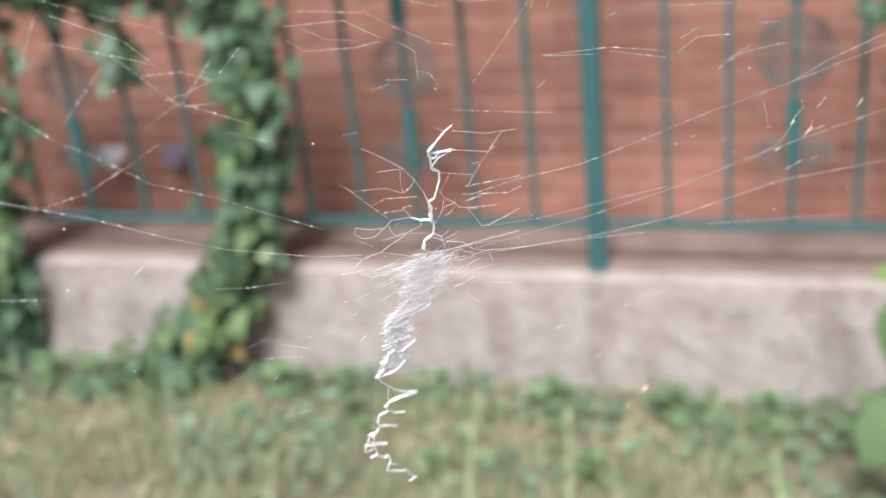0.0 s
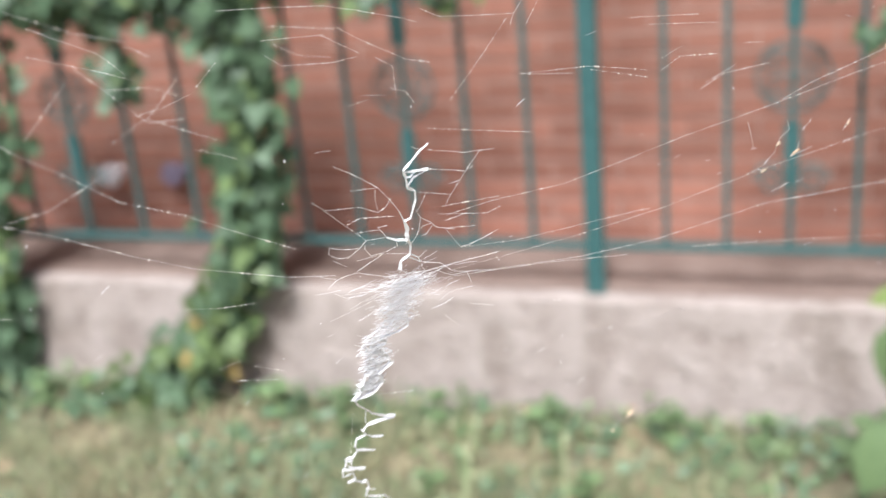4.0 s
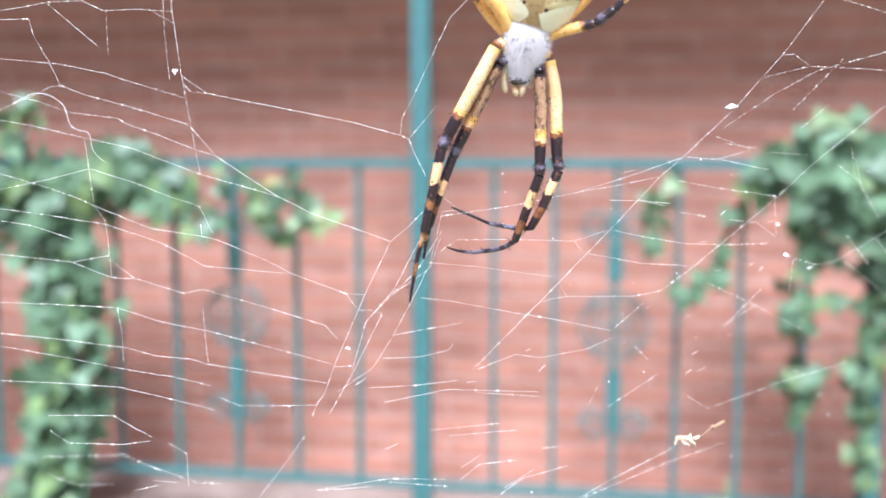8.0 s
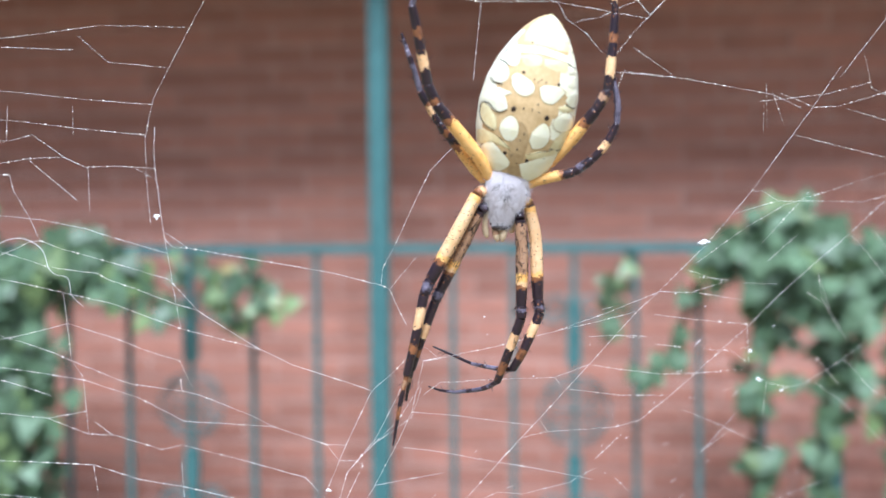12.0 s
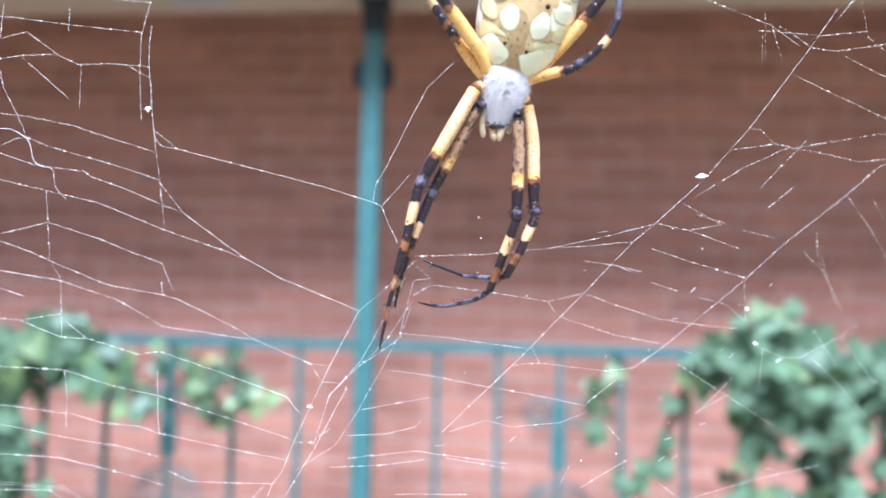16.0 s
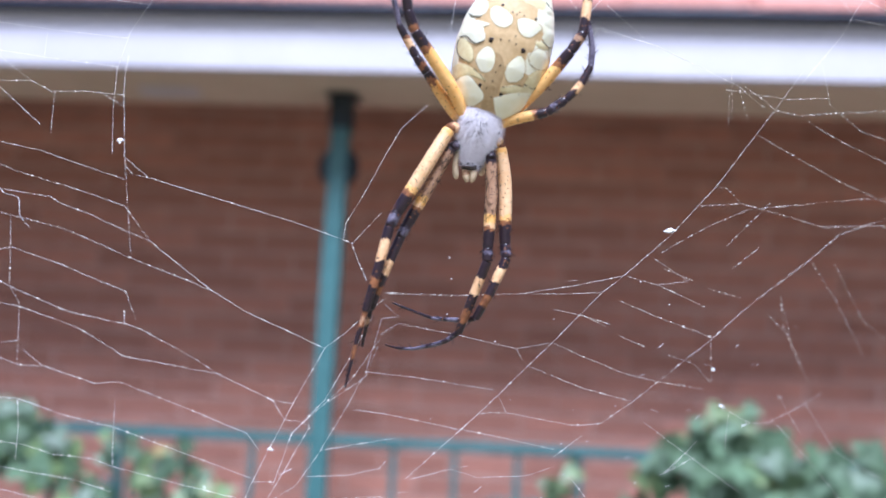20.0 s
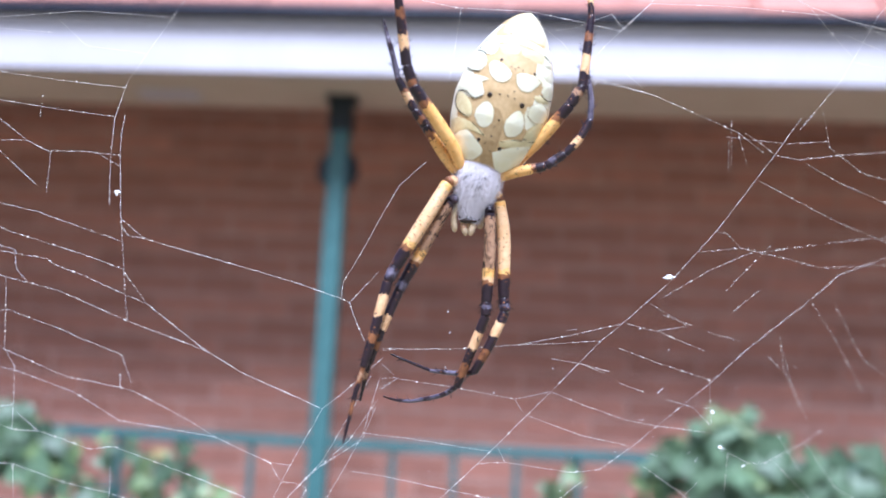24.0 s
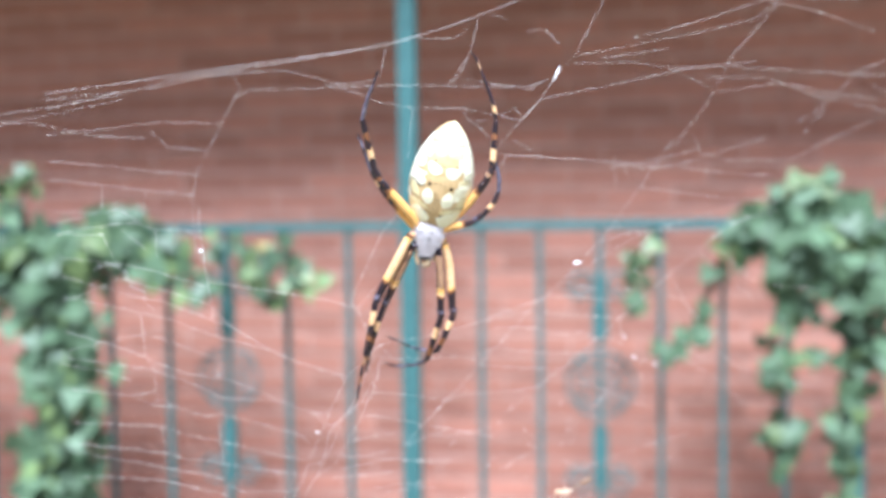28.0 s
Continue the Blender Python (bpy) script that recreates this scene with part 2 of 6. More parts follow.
def tube(bm, points, radii, sides=8, mats=None, cap=True):
    """A tapered tube along points; mats gives a material index for each stretch."""
    pts = [Vector(p) for p in points]
    rings = []
    for i, p in enumerate(pts):
        ahead = (pts[min(i + 1, len(pts) - 1)] - pts[max(i - 1, 0)]).normalized()
        side = ahead.cross(Vector((0.0, 1.0, 0.0)))
        if side.length < 1e-4:
            side = ahead.cross(Vector((1.0, 0.0, 0.0)))
        side.normalize()
        up = side.cross(ahead)
        r = radii[i] if isinstance(radii, (list, tuple)) else radii
        rings.append([bm.verts.new(p + (side * math.cos(a) + up * math.sin(a)) * r) for a in (2 * math.pi * k / sides for k in range(sides))])
    for i in range(len(rings) - 1):
        for k in range(sides):
            f = bm.faces.new((rings[i][k], rings[i][(k + 1) % sides], rings[i + 1][(k + 1) % sides], rings[i + 1][k]))
            f.smooth = True
            if mats:
                f.material_index = mats[i]
    if cap:
        for ring, m in ((rings[0], 0), (rings[-1], -1)):
            f = bm.faces.new(ring)
            if mats:
                f.material_index = mats[m]
    return bm


def smooth_line(points, steps=4):
    """A soft curve through the points."""
    p = [Vector(q) for q in points]
    p = [2 * p[0] - p[1]] + p + [2 * p[-1] - p[-2]]
    out = []
    for i in range(1, len(p) - 2):
        for k in range(steps):
            t = k / steps
            a, b, c, d = p[i - 1], p[i], p[i + 1], p[i + 2]
            out.append(0.5 * (2 * b + (c - a) * t + (2 * a - 5 * b + 4 * c - d) * t * t + (3 * b - 3 * c + d - a) * t ** 3))
    return out + [p[-2]]


# ---------------------------------------------------------------- the plan, in metres
FENCE_Y = 2.49      # the railing's middle
EDGE_Y = 2.41       # the ledge's front
WALL_Y = 2.9        # the brick wall's face
FLOOR_Z = 0.38
RAIL_LOW, RAIL_HIGH = 0.50, 1.381
SOFFIT_Z = 2.31
EAVE_Y = 2.195       # how far the roof edge reaches out

# ground
bm = bmesh.new()
bmesh.ops.create_grid(bm, x_segments=60, y_segments=60, size=1)
for v in bm.verts:
    s = lambda c: math.copysign(abs(c) ** 4 * 400 + abs(c) * 3, c)
    v.co = Vector((s(v.co.x), s(v.co.y), 0))
    near = math.exp(-(v.co.x ** 2 + v.co.y ** 2) / 60)
    v.co.z = -0.02 + 0.025 * near * noise.noise(v.co * 3.0)
ground = tagged(part("ground", bm, M_SOIL, smooth=True), "grassy soil before a low concrete ledge", "ground", kind="structure")

# concrete ledge, with a worn top edge
bm = bmesh.new()
box(bm, (-7, EDGE_Y, -0.3), (7, WALL_Y + 0.3, FLOOR_Z - 0.006), 0.012)
bmesh.ops.subdivide_edges(bm, edges=[e for e in bm.edges if e.calc_length() > 5], cuts=160)
for v in bm.verts:
    if v.co.y < EDGE_Y + 0.05:
        v.co.y += 0.010 * noise.noise(v.co * 5.0) + 0.004 * noise.noise(v.co * 19.0)
        if v.co.z > 0.3:
            v.co.z += 0.006 * noise.noise(v.co * 4.0) - 0.003
ledge = tagged(part("ledge", bm, M_CONCRETE), "low weathered concrete ledge with a worn edge", "ledge", kind="structure")

bm = bmesh.new()
box(bm, (-7, EDGE_Y + 0.05, FLOOR_Z - 0.008), (7, WALL_Y, FLOOR_Z), 0.003)
tagged(part("porch_floor", bm, M_FLOOR), "dull red painted porch floor", "floor", kind="structure")

# roof edge: soffit board, white fascia, dark drip edge, shingles above
bm = bmesh.new()
box(bm, (-7, 2.263, SOFFIT_Z), (7, 2.57, SOFFIT_Z + 0.02), 0.002)
box(bm, (-7, 2.55, SOFFIT_Z + 0.02), (7, 2.57, SOFFIT_Z + 0.3), 0.002)
tagged(part("soffit", bm, M_BEIGE), "beige painted beam under the porch roof", "soffit", kind="structure")
bm = bmesh.new()
box(bm, (-7, 2.235, SOFFIT_Z - 0.018), (7, 2.261, SOFFIT_Z + 0.128), 0.004)
tagged(part("fascia", bm, M_WHITE), "white painted fascia board along the roof edge", "fascia", kind="structure")
bm = bmesh.new()
box(bm, (-7, EAVE_Y, SOFFIT_Z + 0.130), (7, 2.31, SOFFIT_Z + 0.146), 0.003)
tagged(part("drip_edge", bm, M_DRIP), "dark metal drip edge above the fascia", "roof edge", kind="structure")
bm = bmesh.new()
box(bm, (-0.57, 2.43, SOFFIT_Z - 0.006), (-0.4, 2.5, SOFFIT_Z - 0.001), 0.001)
for n in range(7):
    box(bm, (-0.56 + n * 0.0225, 2.437, SOFFIT_Z - 0.009), (-0.549 + n * 0.0225, 2.493, SOFFIT_Z - 0.0055), 0.001)
tagged(part("soffit_vent", bm, M_WHITE), "white slotted vent plate under the soffit", "vent")
bm = bmesh.new()
box(bm, (-7, 2.58, SOFFIT_Z + 0.28), (7, WALL_Y + 0.02, SOFFIT_Z + 0.3))
tagged(part("ceiling", bm, M_BEIGE), "beige porch ceiling", "ceiling", kind="structure")
roof_slope = radians(52)
bm = bmesh.new()
m = Matrix.Translation((0, EAVE_Y + 0.008, SOFFIT_Z + 0.158)) @ Matrix.Rotation(roof_slope, 4, "X")
box(bm, (-7, 0, -0.03), (7, 1.6, -0.008))
bmesh.ops.transform(bm, matrix=m, verts=bm.verts)
roof = tagged(part("roof", bm, M_SHINGLE), "pinkish shingle roof above the porch", "roof", kind="structure")


# railing -----------------------------------------------------------------
def ring(bm, centre, radius, thick, segs=28, sides=6, start=0.0, turn=1.0):
    pts = []
    for k in range(segs + 1):
        a = start + turn * 2 * math.pi * k / segs
        pts.append(Vector(centre) + Vector((math.cos(a) * radius, 0, math.sin(a) * radius)))
    tube(bm, pts, thick, sides)


def scroll(bm, centre, radius, thick, way, flip):
    pts = []
    for k in range(26):
        t = k / 25
        r = radius * (1 - 0.72 * t)
        a = way * t * 3.4 * math.pi
        pts.append(Vector(centre) + Vector((math.cos(a) * r * flip, 0, math.sin(a) * r)))
    tube(bm, pts, thick, 6)


railing = thing("railing", (0, FENCE_Y, FLOOR_Z), "green painted wrought iron porch railing with ornaments", "railing")


def rail_part(name, bm, label="", mats=M_PAINT):
    bmesh.ops.transform(bm, matrix=Matrix.Translation((0, -FENCE_Y, -FLOOR_Z)), verts=bm.verts)
    return part(name, bm, mats, railing, label)


bmesh_shift = Matrix.Translation((0, -FENCE_Y, -FLOOR_Z))
for z, h in ((RAIL_HIGH, 0.013), (RAIL_LOW, 0.008)):
    bm = bmesh.new()
    box(bm, (-3.54, FENCE_Y - 0.017, z - h), (3.9, FENCE_Y + 0.017, z + h), 0.003)
    rail_part("top_rail" if z > 1 else "bottom_rail", bm)
# each panel: its post, its first bar and the bars' pitch
PANELS = ((-3.54, -3.34, 0.205), (-2.31, -2.11, 0.21), (-1.065, -0.885, 0.1765), (0.0, 0.19, 0.1585), (1.145, 1.305, 0.165), (2.13, 2.295, 0.165), (3.115, 3.28, 0.165))
for x, first_bar, pitch in PANELS:
    bm = bmesh.new()
    tall = x == 0.0
    box(bm, (x - 0.025, FENCE_Y - 0.045, FLOOR_Z - 0.012), (x + 0.025, FENCE_Y + 0.005, SOFFIT_Z - 0.002 if tall else RAIL_HIGH + 0.02), 0.004)
    post = rail_part("post", bm, "square green steel post carrying the roof" if tall else "short green steel railing post")
    if not tall:
        continue
    bm = bmesh.new()
    box(bm, (x - 0.042, FENCE_Y - 0.062, SOFFIT_Z - 0.012), (x + 0.042, FENCE_Y + 0.022, SOFFIT_Z - 0.003), 0.003)
    # near-black sleeve: the shade at the post's top, put into the colour
    box(bm, (x - 0.031, FENCE_Y - 0.051, SOFFIT_Z - 0.1), (x + 0.031, FENCE_Y + 0.011, SOFFIT_Z - 0.012), 0.004)
    cap = part("cap", bm, M_IRON_SHADE, post)
    cap.data.transform(bmesh_shift)
    bm = bmesh.new()
    ring(bm, (x, FENCE_Y - 0.02, 2.105), 0.038, 0.02, 20, 8)
    ringer = part("collar", bm, M_IRON_SHADE, post, "dark iron ring behind the post", smooth=True)
    ringer.data.transform(bmesh_shift)
for n, x in enumerate(first_bar + k * pitch for _, first_bar, pitch in PANELS for k in range(5 + (first_bar == 0.19))):
    bm = bmesh.new()
    box(bm, (x - 0.0075, FENCE_Y - 0.0075, RAIL_LOW + 0.008), (x + 0.0075, FENCE_Y + 0.0075, RAIL_HIGH - 0.01), 0.0015)
    if n not in (2, 7, 12, 17, 23, 28):
        rail_part("bar", bm)
        continue
    bar = rail_part("bar", bm)
    made = []
    for z0, z1, z2 in ((1.365, 1.22, 1.075), (0.53, 0.7, 0.84)):
        bm = bmesh.new()
        prof = [(0.0, z0), (0.008, z0 + (z1 - z0) * 0.5), (0.012, z1), (0.02, z1 + (z2 - z1) * 0.5), (0.019, z2)]
        front = [bm.verts.new((x + a, FENCE_Y - 0.011, z)) for a, z in prof] + [bm.verts.new((x - a, FENCE_Y - 0.011, z)) for a, z in reversed(prof[1:])]
        f = bm.faces.new(front)
        new_g = bmesh.ops.extrude_face_region(bm, geom=[f])
        bmesh.ops.translate(bm, vec=(0, 0.022, 0), verts=[v for v in new_g["geom"] if isinstance(v, bmesh.types.BMVert)])
        bmesh.ops.recalc_face_normals(bm, faces=bm.faces)
        made.append(("spearhead", bm))
    bm = bmesh.new()
    ring(bm, (x, FENCE_Y, 0.957), 0.088, 0.0042)
    for a in range(4):
        d = a * math.pi / 2 + math.pi / 4
        ring(bm, (x + 0.044 * math.cos(d), FENCE_Y, 0.957 + 0.044 * math.sin(d)), 0.036, 0.0024, 18)
        scroll(bm, (x + 0.052 * math.cos(d), FENCE_Y, 0.957 + 0.052 * math.sin(d)), 0.024, 0.0022, 1 if a % 2 else -1, 1)
    made.append(("rosette", bm))
    for s in (1, -1):
        for z in (0.69, 1.225):
            bm = bmesh.new()
            scroll(bm, (x + s * 0.048, FENCE_Y, z), 0.044, 0.0045, 1 if z < 1 else -1, s)
            made.append(("scroll", bm))
    for name, bm in made:
        bm.transform(bmesh_shift)
        part(name, bm, M_PAINT, bar, smooth=name != "spearhead")

# ---------------------------------------------------------------- two valve wheels on the wall
def wall_knob(x, z, mat, label):
    """A round hose tap seen from the front: flange, stem and wheel."""
    ob = thing("tap_wheel", (x, WALL_Y - 0.002, z), label, "tap", "taps on the wall")
    bm = bmesh.new()
    bmesh.ops.create_cone(bm, segments=20, radius1=0.026, radius2=0.02, depth=0.016, cap_ends=True, matrix=Matrix.Translation((0, -0.007, 0)) @ Matrix.Rotation(radians(90), 4, "X"))
    part("flange", bm, mat, ob)
    bm = bmesh.new()
    tube(bm, ((0, -0.01, 0), (0, -0.06, 0)), 0.011, 10)
    part("stem", bm, mat, ob)
    bm = bmesh.new()
    ring(bm, (0, -0.06, 0), 0.03, 0.015, 24, 8)
    bmesh.ops.create_uvsphere(bm, u_segments=16, v_segments=10, radius=0.034, matrix=Matrix.Translation((0, -0.06, 0)) @ Matrix.Diagonal((1, 0.45, 1, 1)))
    for a in (0, 60, 120):
        d = Vector((math.cos(radians(a)), 0, math.sin(radians(a)))) * 0.023
        tube(bm, (Vector((0, -0.06, 0)) - d, Vector((0, -0.06, 0)) + d), 0.007, 6)
    part("wheel", bm, mat, ob, smooth=True)


wall_knob(-1.85, 0.608, M_KNOB, "pale grey tap wheel on the brick wall")
wall_knob(-1.585, 0.612, M_KNOB2, "violet grey tap wheel on the brick wall")


# ---------------------------------------------------------------- leaves
def leaf_shape(lobes, bend=0.18, fold=0.22):
    """Half-outline of a leaf as x, y; gives verts and faces of a folded, drooping blade along +y."""
    verts, faces = [], []
    spine = [(0, y) for _, y in lobes]
    for x, y in spine:
        verts.append((0, y, -bend * y * y))
    n = len(lobes)
    for s in (1, -1):
        for x, y in lobes:
            verts.append((s * x, y - 0.12 * x, -bend * y * y + fold * abs(x) - 0.5 * fold * x * x * 2))
    for i in range(n - 1):
        faces.append((i, n + i, n + i + 1, i + 1))
        faces.append((i + 1, 2 * n + i + 1, 2 * n + i, i))
    return verts, faces


IVY_LEAF = leaf_shape(((0.02, -0.08), (0.4, -0.12), (0.62, 0.1), (0.44, 0.3), (0.42, 0.5), (0.24, 0.72), (0.02, 1.0)))
BROAD_LEAF = leaf_shape(((0.02, 0.0), (0.25, 0.12), (0.36, 0.35), (0.33, 0.6), (0.18, 0.85), (0.02, 1.0)), 0.25, 0.15)


def leaf_mesh(shape, mat, name="leaf"):
    me = bpy.data.meshes.new(name)
    me.from_pydata(shape[0], [], shape[1])
    me.materials.append(mat)
    me.polygons.foreach_set("use_smooth", [True] * len(me.polygons))
    return me


def leaf_pose(at, size, rng, face=(0, -1, 0.35), droop=0.9):
    """A leaf that hangs with its tip down and out, its upper side towards face."""
    n = (Vector(face) + Vector((rng.gauss(0, 0.45), rng.gauss(0, 0.3), rng.gauss(0, 0.35)))).normalized()
    tip = Vector((rng.gauss(0, 0.65), -0.25, -droop + rng.gauss(0, 0.35)))
    tip = (tip - n * tip.dot(n)).normalized()
    side = tip.cross(n)
    m = Matrix((side, tip, n)).transposed().to_4x4()
    return Matrix.Translation(at) @ m @ Matrix.Scale(size, 4)


def joined_leaves(name, shape, poses, mat, parent):
    verts, faces = [], []
    for m in poses:
        k = len(verts)
        verts += [m @ Vector(v) for v in shape[0]]
        faces += [tuple(i + k for i in f) for f in shape[1]]
    me = bpy.data.meshes.new(name)
    me.from_pydata(verts, [], faces)
    me.materials.append(mat)
    me.polygons.foreach_set("use_smooth", [True] * len(me.polygons))
    ob = new(name, me)
    if parent is not None:
        ob.parent = parent
    return tagged(ob, kind="stuff")


LEAF_A, LEAF_B, LEAF_C = leaf_mesh(IVY_LEAF, M_LEAF), leaf_mesh(IVY_LEAF, M_YOUNG), leaf_mesh(IVY_LEAF, M_FADED)


def ivy(label, runs, seed, singles=130):
    """runs: (points, half widths at both ends, leaves, share of young leaves)."""
    rng = random.Random(seed)
    base = Vector(runs[0][0][0])
    top = thing("ivy", base, label, "ivy plant", "ivy plants")
    green, young, faded = [], [], []
    for pts, w0, w1, count, fresh in runs:
        line = smooth_line(pts, 8)
        bm = bmesh.new()
        tube(bm, [p - base for p in line], [0.011 - 0.007 * i / (len(line) - 1) for i in range(len(line))], 6)
        part("stem", bm, M_STEM, top)
        for k in range(int(count * 1.35)):
            f = rng.random() ** 0.9 * (len(line) - 1)
            i = min(int(f), len(line) - 2)
            p = line[i].lerp(line[i + 1], f - i)
            w = w0 + (w1 - w0) * f / (len(line) - 1)
            off = Vector((max(-1.5, min(1.5, rng.gauss(0, 0.55))) * w, -abs(rng.gauss(0.02, 0.05)) - 0.01, max(-1.5, min(1.5, rng.gauss(0, 0.5))) * w * 0.7))
            ahead = (line[i + 1] - line[i]).normalized()
            if abs(ahead.z) > 0.7:
                off.z *= 0.6
            at = p + off - base
            size = rng.uniform(0.036, 0.07) * (0.75 if w < 0.06 else 1)
            tint = rng.random()
            (faded if fresh > 0.3 and tint < 0.05 * fresh else young if tint < fresh else green).append(leaf_pose(at, size, rng))
    for poses, mesh, mat in ((green, LEAF_A, M_LEAF), (young, LEAF_B, M_YOUNG), (faded, LEAF_C, M_FADED)):
        share = int(singles * len(poses) / max(1, len(green) + len(young) + len(faded)))
        for m in poses[:share]:
            o = new("leaf", mesh)
            o.parent = top
            o.matrix_basis = m
        if poses[share:]:
            joined_leaves("leaves", IVY_LEAF, poses[share:], mat, top)
    return top


ivy("green ivy climbing a post, spilling over the railing", (
    (((-1.55, 2.25, 0.0), (-1.36, 2.34, 0.08), (-1.2, 2.37, 0.22), (-1.06, 2.39, 0.45)), 0.17, 0.09, 210, 0.6),
    (((-1.06, 2.39, 0.4), (-1.0, 2.4, 0.65), (-0.97, 2.41, 1.0), (-1.0, 2.42, 1.38)), 0.085, 0.1, 400, 0.2),
    (((-0.98, 2.42, 1.25), (-1.2, 2.42, 1.3), (-1.5, 2.42, 1.28), (-1.9, 2.43, 1.32)), 0.15, 0.16, 330, 0.12),
    (((-1.0, 2.42, 1.33), (-0.8, 2.43, 1.36), (-0.68, 2.43, 1.33)), 0.12, 0.07, 90, 0.15),
    (((-0.7, 2.43, 1.34), (-0.62, 2.42, 1.26), (-0.52, 2.42, 1.22)), 0.07, 0.05, 34, 0.2),
    (((-0.5, 2.43, 1.36), (-0.42, 2.42, 1.3), (-0.36, 2.42, 1.2)), 0.06, 0.05, 24, 0.4),
    (((-0.36, 2.42, 1.36), (-0.3, 2.42, 1.28), (-0.26, 2.42, 1.22)), 0.05, 0.04, 16, 0.4),
    (((-1.1, 2.42, 1.4), (-1.12, 2.43, 1.5), (-1.05, 2.44, 1.56)), 0.07, 0.03, 22, 0.3),
    (((-1.36, 2.42, 1.3), (-1.4, 2.42, 1.1), (-1.37, 2.42, 0.98)), 0.08, 0.04, 46, 0.12)), 101, 240)
ivy("green ivy climbing the far railing post", (
    (((-2.05, 2.38, 0.0), (-2.02, 2.4, 0.4), (-1.93, 2.41, 0.8), (-1.95, 2.42, 1.38)), 0.09, 0.12, 380, 0.2),
    (((-1.95, 2.42, 1.3), (-2.3, 2.42, 1.32), (-2.6, 2.43, 1.3)), 0.14, 0.1, 120, 0.12)), 102, 80)
ivy("green ivy hanging over the railing in loose strands", (
    (((1.2, 2.42, 1.0), (1.1, 2.42, 1.36), (1.0, 2.42, 1.42), (0.92, 2.42, 1.36)), 0.12, 0.08, 140, 0.12),
    (((0.93, 2.42, 1.36), (1.06, 2.42, 1.3), (1.3, 2.42, 1.32), (1.7, 2.42, 1.34)), 0.11, 0.13, 250, 0.12),
    (((0.82, 2.42, 1.3), (0.74, 2.42, 1.12), (0.68, 2.41, 1.07)), 0.035, 0.04, 13, 0.2),
    (((0.65, 2.43, 1.37), (0.6, 2.42, 1.26), (0.61, 2.42, 1.17)), 0.045, 0.035, 16, 0.2),
    (((0.97, 2.42, 1.25), (0.94, 2.42, 1.08), (0.95, 2.41, 0.93), (0.94, 2.41, 0.76)), 0.045, 0.03, 32, 0.25),
    (((1.12, 2.42, 1.25), (1.13, 2.42, 1.05), (1.1, 2.41, 0.85), (1.12, 2.41, 0.6)), 0.06, 0.03, 44, 0.2),
    (((1.3, 2.42, 1.25), (1.28, 2.42, 1.0), (1.31, 2.41, 0.7)), 0.06, 0.04, 48, 0.2),
    (((1.36, 2.36, 0.0), (1.4, 2.4, 0.3), (1.38, 2.42, 0.7), (1.35, 2.42, 1.1)), 0.05, 0.05, 46, 0.2)), 103, 200)

# ---------------------------------------------------------------- weeds
def weed(at, height, leaves, seed, lean=0.0, size=0.12, label="tall green weed with broad leaves before the ledge"):
    rng = random.Random(seed)
    ob = thing("weed", at, label, "weed", "weeds before the ledge")
    line = smooth_line([Vector((0, 0, -0.03)), Vector((lean * 0.3, 0, height * 0.5)), Vector((lean, 0, height))], 6)
    bm = bmesh.new()
    tube(bm, line, [0.008 - 0.0052 * i / (len(line) - 1) for i in range(len(line))], 6)
    part("stem", bm, M_WEED, ob)
    mesh = leaf_mesh(BROAD_LEAF, M_WEED)
    for k in range(leaves):
        f = (0.25 + 0.72 * k / max(1, leaves - 1)) * (len(line) - 1)
        p = line[int(f)]
        a = k * 2.4 + rng.uniform(-0.4, 0.4)
        out = Vector((math.cos(a), math.sin(a) * 0.7, rng.uniform(0.0, 0.45))).normalized()
        n = (Vector((0, -0.35, 1.0)) - out * out.z).normalized()
        side = out.cross(n).normalized()
        n = side.cross(out)
        o = new("leaf", mesh)
        o.parent = ob
        s = size * rng.uniform(0.75, 1.2) * (1 - 0.45 * k / leaves)
        o.matrix_basis = Matrix.Translation(p) @ Matrix((side, out, n)).transposed().to_4x4() @ Matrix.Scale(s, 4)
    return ob


def hung_leaf(parent, p, size, tip, n):
    """A single large blade that hangs in a given way."""
    tip, n = Vector(tip).normalized(), Vector(n)
    n = (n - tip * n.dot(tip)).normalized()
    o = new("leaf", leaf_mesh(BROAD_LEAF, M_SHOOT if size < 0.1 else M_WEED))
    o.parent = parent
    o.matrix_basis = Matrix.Translation(p) @ Matrix((tip.cross(n), tip, n)).transposed().to_4x4() @ Matrix.Scale(size, 4)


tall = weed((0.735, 1.9, -0.02), 0.78, 3, 7, 0.0, 0.07)
for p, size, tip, n in (((0, 0, 0.57), 0.15, (-0.25, -0.2, -1), (-0.2, -1, 0.2)), ((0, 0, 0.57), 0.14, (0.35, -0.1, -1), (0.1, -1, 0.2)), ((0, 0, 0.64), 0.08, (-1, -0.2, -0.1), (0, -0.6, 1)), ((0, 0, 0.64), 0.09, (1, -0.1, -0.12), (0, -0.6, 1)), ((0, 0, 0.34), 0.17, (-0.45, -0.3, -0.8), (-0.2, -1, 0.3)), ((0, 0, 0.3), 0.13, (0.5, -0.2, -0.7), (0.2, -1, 0.4)), ((0, 0, 0.7), 0.05, (-0.6, -0.2, 0.5), (0, -1, 0.6))):
    hung_leaf(tall, p, size, tip, n)
